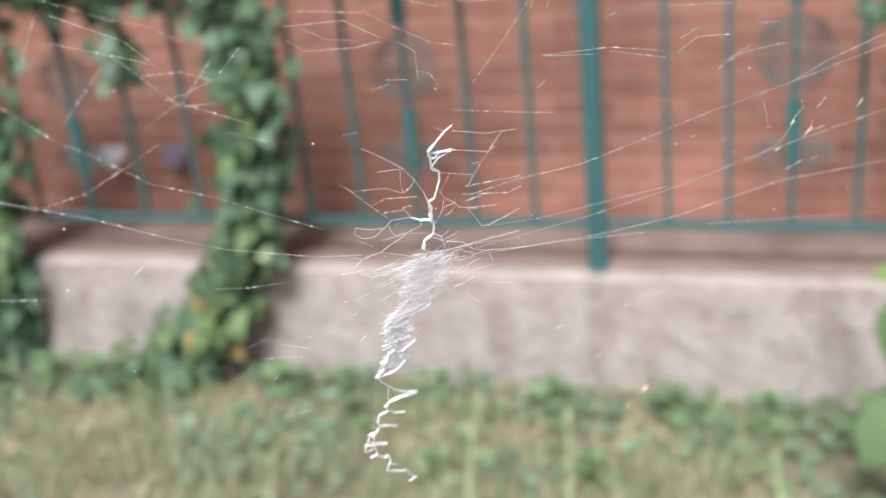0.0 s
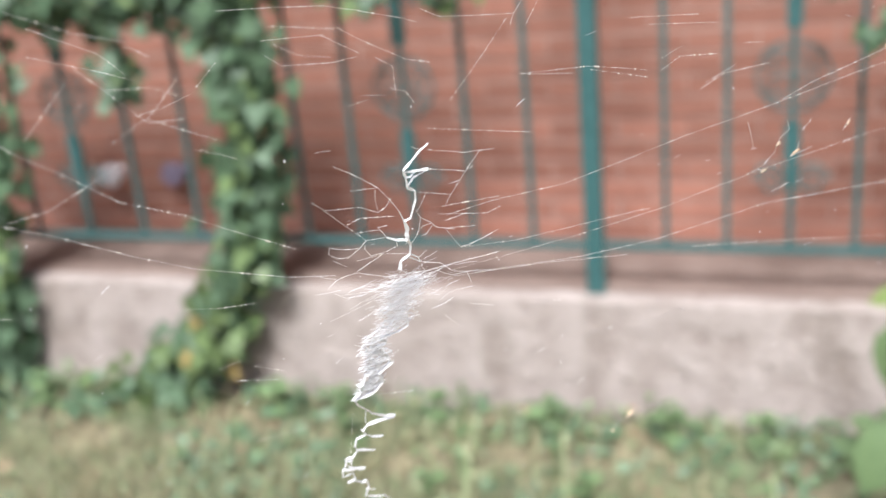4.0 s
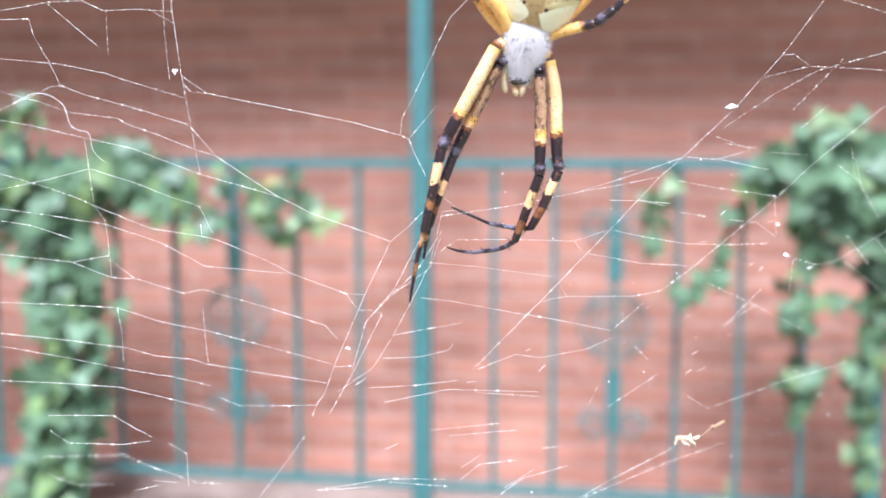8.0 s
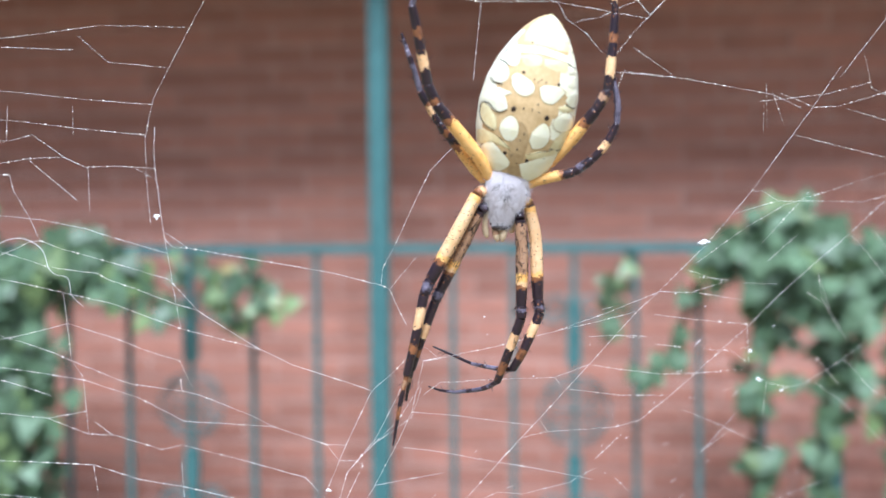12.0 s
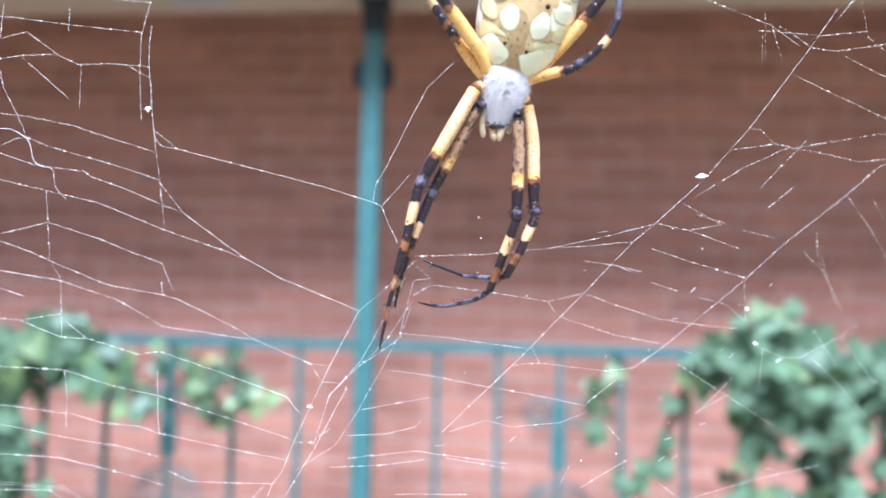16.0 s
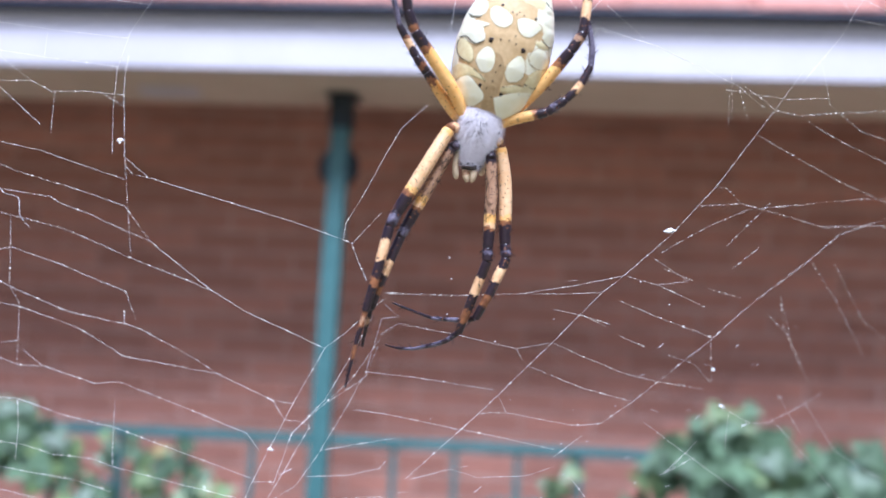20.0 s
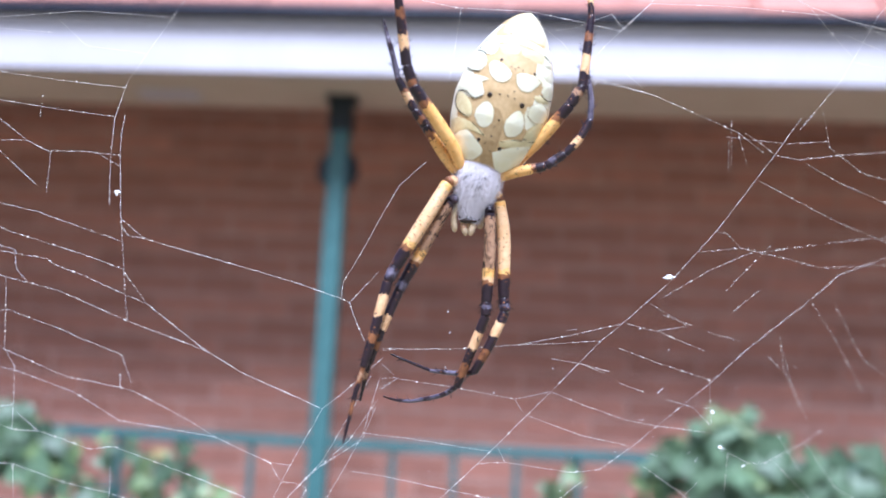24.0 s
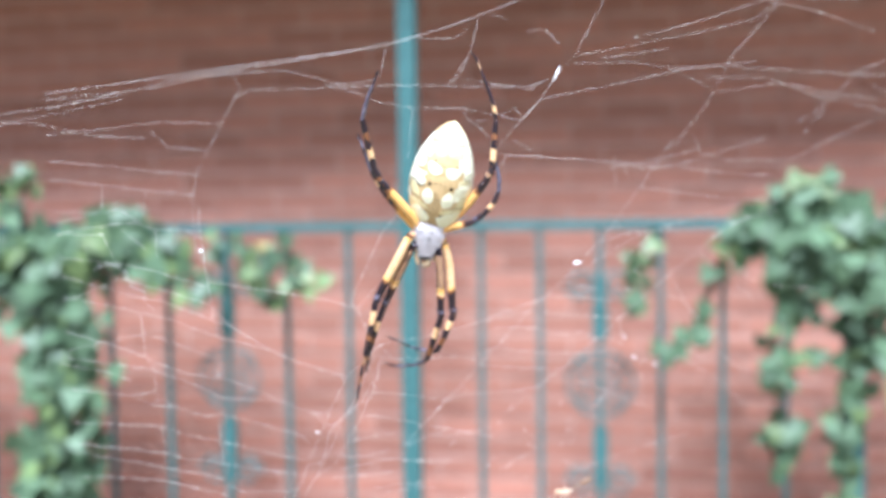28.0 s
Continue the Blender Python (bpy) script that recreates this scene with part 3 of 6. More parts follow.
for n, (x, y, h, count, lean, size) in enumerate(((-0.035, 2.0, 0.25, 3, 0.02, 0.04), (-0.285, 2.0, 0.28, 3, 0.03, 0.04), (0.48, 2.0, 0.2, 4, 0.02, 0.05), (-0.655, 2.12, 0.22, 5, -0.02, 0.06), (0.22, 2.28, 0.16, 7, 0.0, 0.08), (-0.12, 2.3, 0.13, 7, 0.0, 0.08), (0.7, 2.25, 0.2, 6, 0.03, 0.09), (0.45, 2.3, 0.14, 6, 0.0, 0.08), (-0.45, 2.3, 0.14, 6, 0.0, 0.07), (-0.75, 2.28, 0.15, 6, 0.02, 0.07), (1.0, 2.2, 0.2, 7, 0.0, 0.09), (-0.95, 2.25, 0.16, 7, 0.0, 0.08), (0.05, 1.98, 0.1, 5, 0.0, 0.08), (-0.35, 1.95, 0.08, 5, 0.0, 0.07), (-1.75, 2.2, 0.16, 8, 0, 0.08), (-1.95, 2.15, 0.17, 8, 0, 0.08), (-2.15, 2.2, 0.18, 8, 0, 0.09), (-1.85, 2.0, 0.1, 7, 0, 0.07))):
    weed((x, y, -0.02), h, count, 200 + n, lean, size, "low green weed growing by the ledge")

# tall pale grass stalks that stand before the ledge
for n, (x, lean, height) in enumerate(((0.057, 0.005, 0.37), (-0.19, 0.063, 0.395), (0.503, -0.021, 0.315), (-0.705, 0.05, 0.22))):
    rng = random.Random(300 + n)
    stalk = thing("grass_stalk", (x, 1.7, -0.02), "tall pale green grass stalk standing in the lawn", "grass", "tall grass stalks")
    line = smooth_line([Vector((0, 0, -0.02)), Vector((lean * 0.35, 0.005, height * 0.55)), Vector((lean, 0.0, height))], 7)
    bm = bmesh.new()
    tube(bm, line, [0.0085 - 0.0045 * i / (len(line) - 1) for i in range(len(line))], 7)
    part("stem", bm, M_STALK, stalk)
    for k in range(4):
        q = line[3 + 2 * k]
        a = k * 2.6 + n
        bm = bmesh.new()
        tip = q + Vector((math.cos(a) * 0.035, math.sin(a) * 0.035, 0.035))
        tube(bm, smooth_line([q, q.lerp(tip, 0.5) + Vector((0, 0, 0.014)), tip], 4), [0.003, 0.0035, 0.0038, 0.0036, 0.0032, 0.0026, 0.002, 0.0012, 0.0005], 5)
        part("blade", bm, M_STALK, stalk)

# grass, clover and dry stalks: nobody could count them
rng = random.Random(77)
for name, mat, count, reach, thin in (("grass", M_GRASS, 24000, 0.085, 0.0022), ("dry_grass", M_DRY, 17000, 0.07, 0.0018)):
    verts, faces = [], []
    for n in range(count):
        x, y = rng.uniform(-3.2, 2.4), 2.42 - abs(rng.gauss(0, 0.55)) - 0.01
        if noise.noise(Vector((x * 3, y * 3, 5 if mat is M_GRASS else 9))) < -0.22:
            continue
        h = reach * rng.uniform(0.35, 1.25)
        a = rng.uniform(0, 2 * math.pi)
        lean = Vector((math.cos(a), math.sin(a), 0)) * h * rng.uniform(0.2, 1.1)
        s = Vector((-math.sin(a), math.cos(a), 0)) * thin * rng.uniform(0.7, 1.6)
        p = Vector((x, y, -0.03))
        m, q = p + lean * 0.35 + Vector((0, 0, h * 0.65)), p + lean + Vector((0, 0, h * rng.uniform(0.7, 1.0)))
        k = len(verts)
        verts += [p - s, p + s, m - s * 0.8, m + s * 0.8, q]
        faces += [(k, k + 1, k + 3, k + 2), (k + 2, k + 3, k + 4)]
    me = bpy.data.meshes.new(name)
    me.from_pydata(verts, [], faces)
    me.materials.append(mat)
    tagged(new(name, me), "short green lawn grass" if mat is M_GRASS else "dry straw-coloured grass among the lawn", "grass", kind="stuff")
poses = []
for n in range(1300):
    x, y = rng.uniform(-3.0, 2.2), 2.4 - abs(rng.gauss(0, 0.3))
    if noise.noise(Vector((x * 2.2, y * 2.2, 2))) < -0.05 and y < 2.25:
        continue
    poses.append(leaf_pose(Vector((x, y, rng.uniform(0.0, 0.06 + 0.12 * max(0, y - 2.1)))), rng.uniform(0.012, 0.032), rng, (0, -0.5, 1), 0.3))
tagged(joined_leaves("ground_leaves", BROAD_LEAF, poses, M_WEED, None), "small broad weed leaves among the grass", "ground plants", kind="stuff")
poses = []
for n in range(2100):
    x, y = rng.uniform(-3.0, 2.2), 2.39 - abs(rng.gauss(0, 0.55))
    if noise.noise(Vector((x * 1.7, y * 2.6, 7))) < 0.0 and y < 2.3:
        continue
    poses.append(leaf_pose(Vector((x, y, rng.uniform(0.01, 0.075))), rng.uniform(0.012, 0.04), rng, (0, -0.6, 1), 0.3))
tagged(joined_leaves("creeping_leaves", BROAD_LEAF, poses, M_LEAF, None), "dark green creeping leaves over the lawn", "ground plants", kind="stuff")
poses = [leaf_pose(Vector((rng.uniform(-2.6, 2.0), 2.38 - abs(rng.gauss(0, 0.5)), rng.uniform(0.04, 0.07))), rng.uniform(0.015, 0.034), rng, (0, -0.5, 1), 0.2) for n in range(60)]
tagged(joined_leaves("dead_leaves", BROAD_LEAF, poses, M_LITTER, None), "curled dead leaves lying in the grass", "dead leaves", kind="stuff")

# ---------------------------------------------------------------- the spider, in millimetres round its head
HEAD = Vector((0.4818, 0.0, 1.4376))
spider = thing("spider", HEAD, "yellow garden spider hanging head down in its web", "spider")
TILT = math.atan2(5.4, 19.4)
AXIS, ACROSS = Vector((math.sin(TILT), 0, math.cos(TILT))), Vector((math.cos(TILT), 0, -math.sin(TILT)))
BELLY = Vector((4.3, -1.8, 16.2))
HALF = 9.6
SLIM, LEAN = 0.92, -0.22
PROFILE = ((-1.0, 2.5), (-0.97, 3.3), (-0.88, 4.25), (-0.7, 5.2), (-0.45, 5.95), (-0.15, 6.3), (0.15, 6.0), (0.4, 5.2), (0.62, 4.1), (0.8, 2.85), (0.92, 1.7), (0.98, 0.8), (1.0, 0.15))


def girth(v):
    v = max(-1.0, min(1.0, v))
    for (a, p), (b, q) in zip(PROFILE, PROFILE[1:]):
        if v <= b:
            t = (v - a) / (b - a)
            return p + (q - p) * t
    return 0.1


def on_back(u, w, lift=0.0):
    """A point of the abdomen's back: u mm across, w mm along its axis."""
    w *= 0.97
    g = girth(w / HALF)
    k = max(-0.995, min(0.995, u / g))
    deep = g * 0.78 * math.sqrt(1 - k * k) + lift
    return BELLY + ACROSS * (k * g * SLIM) + AXIS * w + Vector((0, LEAN * w - deep, 0))


def spider_part(name, bm, mats, parent=None, label="", smooth=True):
    bm.transform(Matrix.Scale(0.001, 4))
    return part(name, bm, mats, parent or spider, label, smooth)


bm = bmesh.new()
rings = []
for i in range(61):
    v = -1 + 2 * i / 60
    g = girth(v)
    rings.append([bm.verts.new(BELLY + AXIS * (v * HALF) + ACROSS * (g * SLIM * math.cos(a)) + Vector((0, LEAN * v * HALF + g * 0.78 * math.sin(a), 0))) for a in (2 * math.pi * k / 60 for k in range(60))])
for i in range(60):
    for k in range(60):
        bm.faces.new((rings[i][k], rings[i][(k + 1) % 60], rings[i + 1][(k + 1) % 60], rings[i + 1][k]))
bm.faces.new(rings[0])
bm.faces.new(rings[-1])
bmesh.ops.recalc_face_normals(bm, faces=bm.faces)
for f in bm.faces:
    c = f.calc_center_median() - BELLY
    v = max(-1.0, min(1.0, c.dot(AXIS) / HALF))
    across = c.dot(ACROSS) / (girth(v) * SLIM)
    edge = 0.66 + 0.1 * math.sin(v * 11 + (1.3 if across > 0 else 0)) + 0.05 * math.sin(v * 23)
    f.material_index = 1 if abs(across) > edge and -0.97 < v < 0.75 else 0
abdomen = spider_part("abdomen", bm, [M_TAN, M_CREAM], None, "oval tan abdomen with cream flanks and markings")


def marking(u, w, a, b, turn=0.0, mat=M_CREAM, name="spot", lift=0.05, wave=0.12, seed=0.0):
    """A patch that follows the back: centre, half sizes, turn in degrees."""
    bm = bmesh.new()
    c, s = math.cos(radians(turn)), math.sin(radians(turn))
    rows = []
    for j in range(5):
        k, row = j / 4, []
        for i in range(20):
            t = 2 * math.pi * i / 20
            r = 1 + wave * math.sin(2 * t + seed) + wave * 0.6 * math.sin(3 * t + seed * 2.3)
            du, dw = a * r * k * math.cos(t), b * r * k * math.sin(t)
            row.append(bm.verts.new(on_back(u + du * c - dw * s, w + du * s + dw * c, lift * (1.25 - k * k))) if j else None)
        rows.append(row)
    mid = bm.verts.new(on_back(u, w, lift * 1.25))
    for i in range(20):
        bm.faces.new((mid, rows[1][i], rows[1][(i + 1) % 20]))
        for j in range(1, 4):
            bm.faces.new((rows[j][i], rows[j + 1][i], rows[j + 1][(i + 1) % 20], rows[j][(i + 1) % 20]))
    spider_part(name, bm, mat, abdomen)


K = 0.0291


def seat(px, py):
    """Across and along the abdomen, from marks on a plan of its back."""
    d = (px - 300, py - 415)
    return (d[0] * 0.972 + d[1] * 0.232) * K + 0.7, (d[0] * 0.232 - d[1] * 0.972) * K + 0.2


def patch(pts, mat, lift=0.05, name="spot", grow=1.0):
    """A rounded patch of colour on the back, from its outline on the same plan."""
    line = smooth_line([Vector((x, y, 0)) for x, y in pts] + [Vector((*pts[0], 0))], 4)[:-1]
    mid = sum(line, Vector()) / len(line)
    bm = bmesh.new()
    heart = bm.verts.new(on_back(*seat(mid.x, mid.y), lift * 1.3))
    rows = [[bm.verts.new(on_back(*seat(*(mid + (p - mid) * k * grow).xy), lift * (1.3 - 0.8 * k * k))) for p in line] for k in (0.25, 0.45, 0.62, 0.78, 0.9, 1.0)]
    n = len(line)
    for i in range(n):
        j = (i + 1) % n
        bm.faces.new((heart, rows[0][i], rows[0][j]))
        for lo, hi in zip(rows, rows[1:]):
            bm.faces.new((lo[i], hi[i], hi[j], lo[j]))
    bmesh.ops.recalc_face_normals(bm, faces=bm.faces)
    spider_part(name, bm, mat, abdomen)


patch(((196, 690), (200, 600), (232, 530), (268, 540), (285, 600), (262, 680), (260, 748), (195, 738)), M_UMBER, 0.03)
patch(((250, 205), (262, 150), (330, 92), (385, 82), (430, 110), (465, 180), (474, 240), (400, 243), (320, 222)), M_PALE, 0.035)
patch(((235, 262), (320, 270), (322, 305), (262, 305)), M_PALE, 0.035)
patch(((340, 280), (432, 290), (424, 332), (348, 312)), M_PALE, 0.035)
for n, (mat, pts) in enumerate((
        (M_CREAM, ((200, 345), (225, 332), (270, 355), (305, 385), (300, 415), (270, 430), (235, 420), (205, 385))),
        (M_CREAM, ((320, 392), (345, 382), (400, 386), (432, 405), (420, 425), (385, 457), (350, 456), (326, 430))),
        (M_CREAM, ((153, 555), (165, 522), (205, 498), (238, 525), (241, 575), (217, 604), (180, 597))),
        (M_CREAM, ((284, 602), (298, 565), (345, 528), (373, 553), (371, 600), (342, 630), (300, 634))),
        (M_CREAM, ((108, 330), (120, 288), (150, 272), (186, 308), (187, 355), (152, 370), (113, 352))),
        (M_CREAM, ((72, 402), (95, 368), (150, 388), (205, 412), (180, 425), (191, 473), (150, 487), (108, 462), (84, 430))),
        (M_PALE, ((66, 470), (78, 440), (110, 465), (140, 508), (143, 550), (112, 552), (74, 505))),
        (M_CREAM, ((383, 530), (403, 502), (440, 486), (468, 500), (458, 542), (422, 562), (393, 552))),
        (M_PALE, ((372, 630), (398, 588), (455, 548), (450, 592), (410, 632))),
        (M_CREAM, ((433, 442), (448, 410), (487, 384), (490, 432), (470, 464))),
        (M_CREAM, ((435, 376), (450, 345), (488, 328), (490, 376), (455, 387))),
        (M_PALE, ((402, 470), (440, 456), (470, 470), (430, 487))),
        (M_PALE, ((50, 545), (100, 555), (160, 590), (208, 634), (130, 607), (56, 602))),
        (M_CREAM, ((66, 615), (120, 602), (165, 640), (202, 684), (180, 712), (100, 728), (72, 670))),
        (M_PALE, ((272, 656), (330, 640), (380, 640), (442, 608), (425, 640), (340, 668), (280, 672))),
        (M_CREAM, ((245, 694), (330, 668), (432, 634), (402, 690), (310, 778), (262, 750))),
        (M_CREAM, ((148, 265), (190, 230), (232, 240), (232, 288), (210, 306), (165, 285))),
        (M_CREAM, ((225, 218), (330, 235), (440, 263), (478, 285), (440, 292), (330, 264), (235, 248))),
        (M_CREAM, ((310, 150), (380, 128), (455, 170), (445, 202), (350, 182))),
        (M_CREAM, ((440, 302), (484, 300), (488, 325), (443, 332))),
        (M_CREAM, ((345, 100), (390, 90), (415, 108), (370, 118))))):
    if n < 4 or n in (6, 7, 8, 13, 15):
        patch(pts, M_OCHRE, 0.042, "spot_rim", 1.0 if n < 4 else 1.06)
    patch(pts, mat, 0.075 + 0.005 * (n % 4), "spot", 0.93 if n < 4 else 1.0)
for x, y, r in ((255, 332, 7), (402, 378, 6), (217, 477, 11), (358, 511, 10), (183, 648, 8), (277, 680, 8), (260, 475, 4), (325, 490, 3), (296, 480, 3), (265, 575, 4), (237, 635, 4), (248, 600, 3), (212, 660, 3), (235, 690, 3), (320, 460, 3), (352, 668, 3), (300, 362, 3), (318, 372, 3), (330, 362, 3), (350, 372, 3), (285, 210, 4), (455, 238, 4)):
    u, w = seat(x, y)
    marking(u, w, r * K, r * K, 0, M_DOT, "dimple", 0.095, 0.05)
for pts, r in ((((75, 436), (105, 445), (130, 470), (155, 486), (187, 478)), 0.05), (((68, 442), (64, 480), (85, 525), (128, 556)), 0.05), (((108, 340), (128, 362), (165, 374)), 0.05), (((146, 270), (170, 282), (186, 300)), 0.045), (((462, 546), (452, 592), (415, 630), (374, 630)), 0.05), (((436, 455), (462, 464), (480, 452)), 0.045), (((438, 290), (462, 304), (486, 300)), 0.04), (((120, 730), (190, 752), (250, 770), (300, 779)), 0.06), (((150, 268), (180, 228), (230, 240)), 0.03), (((280, 655), (345, 640), (375, 640)), 0.03), (((150, 580), (205, 632)), 0.03)):
    bm = bmesh.new()
    line = [on_back(*seat(x, y), 0.1) for x, y in pts]
    tube(bm, smooth_line(line, 4), r, 5)
    spider_part("dark_line", bm, M_DOT, abdomen)

# head shield with its coat of silver hairs; it leans back towards the jaws
SHIELD = Vector((1.2, 0.0, 4.7))
UPWARD, SIDEWAYS = Vector((math.sin(0.17), 0, math.cos(0.17))), Vector((math.cos(0.17), 0, -math.sin(0.17)))
SHIELD_FORM = ((-1.0, 0.15, 0.1), (-0.96, 0.85, 0.6), (-0.88, 1.12, 0.85), (-0.7, 1.4, 1.1), (-0.45, 1.85, 1.4), (-0.15, 2.45, 1.75), (0.15, 2.8, 1.95), (0.45, 2.85, 1.95), (0.7, 2.6, 1.7), (0.9, 1.9, 1.2), (1.0, 0.4, 0.3))


def on_shield(around, w, lift=0.0):
    """A point of the shield: the angle round its axis, and from -1 at the jaws to 1 at the waist."""
    for (a, p, q), (b, r, t) in zip(SHIELD_FORM, SHIELD_FORM[1:]):
        if w <= b:
            k = (w - a) / (b - a)
            wide, deep = p + (r - p) * k, q + (t - q) * k
            break
    return SHIELD + SIDEWAYS * math.cos(around) * (wide + lift) + UPWARD * 3.8 * w + Vector((0, math.sin(around) * (deep + lift) - 1.2 * w, 0))


bm = bmesh.new()
rings = []
for i in range(33):
    w = -math.cos(math.pi * i / 32)
    rings.append([bm.verts.new(on_shield(2 * math.pi * k / 32, w)) for k in range(32)])
for lo, hi in zip(rings, rings[1:]):
    for k in range(32):
        bm.faces.new((lo[k], lo[(k + 1) % 32], hi[(k + 1) % 32], hi[k]))
bm.faces.new(rings[0])
bm.faces.new(rings[-1])
for v in bm.verts:
    v.co += Vector((noise.noise(v.co * 0.9), noise.noise(v.co * 1.5) - 0.4 * math.exp(-((v.co.x - 1.3) ** 2 + (v.co.z - 5.2) ** 2) * 1.2), 0)) * 0.1
bmesh.ops.recalc_face_normals(bm, faces=bm.faces)
shield = spider_part("head_shield", bm, M_SILVER, None, "head shield covered in silvery hairs")
bm = bmesh.new()
rng = random.Random(5)
NAVEL = SHIELD + UPWARD * 0.6
for n in range(4200):
    th, w = rng.uniform(math.pi * 0.98, math.pi * 2.02), rng.uniform(-0.94, 0.9)
    p = on_shield(th, w, 0.02)
    away = p - NAVEL
    # the hairs part along the middle and sweep outwards and down to the jaws
    lean = (SIDEWAYS * (0.75 * away.dot(SIDEWAYS) / 2.6 + rng.uniform(-0.3, 0.3)) + UPWARD * (0.5 * away.dot(UPWARD) / 3.0 - 0.55) + Vector((0, -0.1, 0))).normalized()
    q = p + lean * rng.uniform(0.3, 0.7)
    r = SIDEWAYS * rng.uniform(0.008, 0.016)
    bm.faces.new([bm.verts.new(p - r), bm.verts.new(p + r), bm.verts.new(q)])
tagged(spider_part("hairs", bm, M_HAIR, shield), kind="stuff")
bm = bmesh.new()
for n in range(46):
    p = on_shield(math.pi * 1.5 + rng.gauss(0.05, 0.22), rng.gauss(0.12, 0.22), 0.04)
    away = p - NAVEL
    q = p + (SIDEWAYS * 0.35 * away.dot(SIDEWAYS) - UPWARD * rng.uniform(0.2, 0.7))
    tube(bm, (p, q), (rng.uniform(0.015, 0.035), 0.006), 4)
for around, w, r in ((math.pi * 1.87, 0.2, 0.13), (math.pi * 1.15, 0.28, 0.07), (math.pi * 1.12, -0.1, 0.08), (math.pi * 1.78, 0.62, 0.06), (math.pi * 1.6, -0.35, 0.05)):
    bmesh.ops.create_icosphere(bm, subdivisions=1, radius=r, matrix=Matrix.Translation(on_shield(around, w, 0.02)) @ Matrix.Diagonal((0.7, 0.5, 1.5, 1)))
tagged(spider_part("dark_hairs", bm, M_DOT, shield), kind="stuff")
for x, z in ((0.05, 1.35), (1.15, 1.2), (-0.5, 1.75), (1.75, 1.5), (0.35, 1.7), (0.85, 1.66)):
    bm = bmesh.new()
    bmesh.ops.create_icosphere(bm, subdivisions=2, radius=0.19, matrix=Matrix.Translation((x, 0.1 + abs(x - 0.6) * 0.5, z - 0.15)))
    spider_part("eye", bm, M_BLACK, shield)
bm = bmesh.new()
bmesh.ops.create_uvsphere(bm, u_segments=18, v_segments=10, radius=1, matrix=Matrix.Translation((0.55, 0.55, 1.12)) @ Matrix.Diagonal((1.05, 0.55, 0.34, 1)))
for v in bm.verts:
    v.co += Vector((noise.noise(v.co * 3), 0, noise.noise(v.co * 3.3))) * 0.1
spider_part("brow", bm, M_DOT, shield, "dark brown brow with the eyes")
for x, s in ((0.12, -1), (0.92, 1)):
    bm = bmesh.new()
    tube(bm, smooth_line(((x, 1.1, 1.3), (x + 0.06 * s, 0.95, 0.5), (x - 0.14 * s, 1.15, -0.55)), 4), [0.4, 0.45, 0.48, 0.49, 0.47, 0.44, 0.39, 0.3, 0.14], 14, [1 if s < 0 and k in (0, 1, 3, 4) else 0 for k in range(8)])
    spider_part("fang", bm, [M_HORN, M_BROWN], None, "cream fang base with a brown streak")
for pts in (((-0.9, 0.5, 3.2), (-1.2, 0.6, 2.0), (-1.22, 0.95, 1.0), (-1.08, 1.5, -0.05)), ((2.6, 1.4, 2.6), (2.3, 1.5, 1.7), (2.0, 1.6, 1.0), (1.7, 1.7, 0.5))):
    bm = bmesh.new()
    tube(bm, smooth_line(pts, 4), [0.3, 0.3, 0.31, 0.32, 0.33, 0.33, 0.33, 0.34, 0.36, 0.38, 0.38, 0.33, 0.16], 12)
    spider_part("palp", bm, M_HORN, None, "short pale cream feeler")
bm = bmesh.new()
tube(bm, (BELLY - AXIS * 9.3 + Vector((0, 1.0, 0)), SHIELD + UPWARD * 2.6), (1.1, 1.1), 12)
spider_part("waist", bm, M_BROWN)

# legs: joints from the body outwards; Y is yellow, S straw, T tan, R rust, N brown, B black, G grey
# G also paints the grey sheen on the black knee joints
COATS = dict(Y=(M_YELLOW, 0), S=(M_STRAW, 1), R=(M_RUST, 2), N=(M_BROWN, 3), B=(M_BLACK, 4), G=(M_LILAC, 5), T=(M_BAND, 6))
LEG_MATS = [M_YELLOW, M_STRAW, M_RUST, M_BROWN, M_BLACK, M_LILAC, M_BAND]


def tipped(p, share):
    """The hind legs reach up and forward."""
    ahead = -share * max(0.0, p.z - 3.0)
    far = 1 + ahead / 121
    return Vector((8 + (p.x - 8) * far, p.y + ahead, -13 + (p.z + 13) * far))


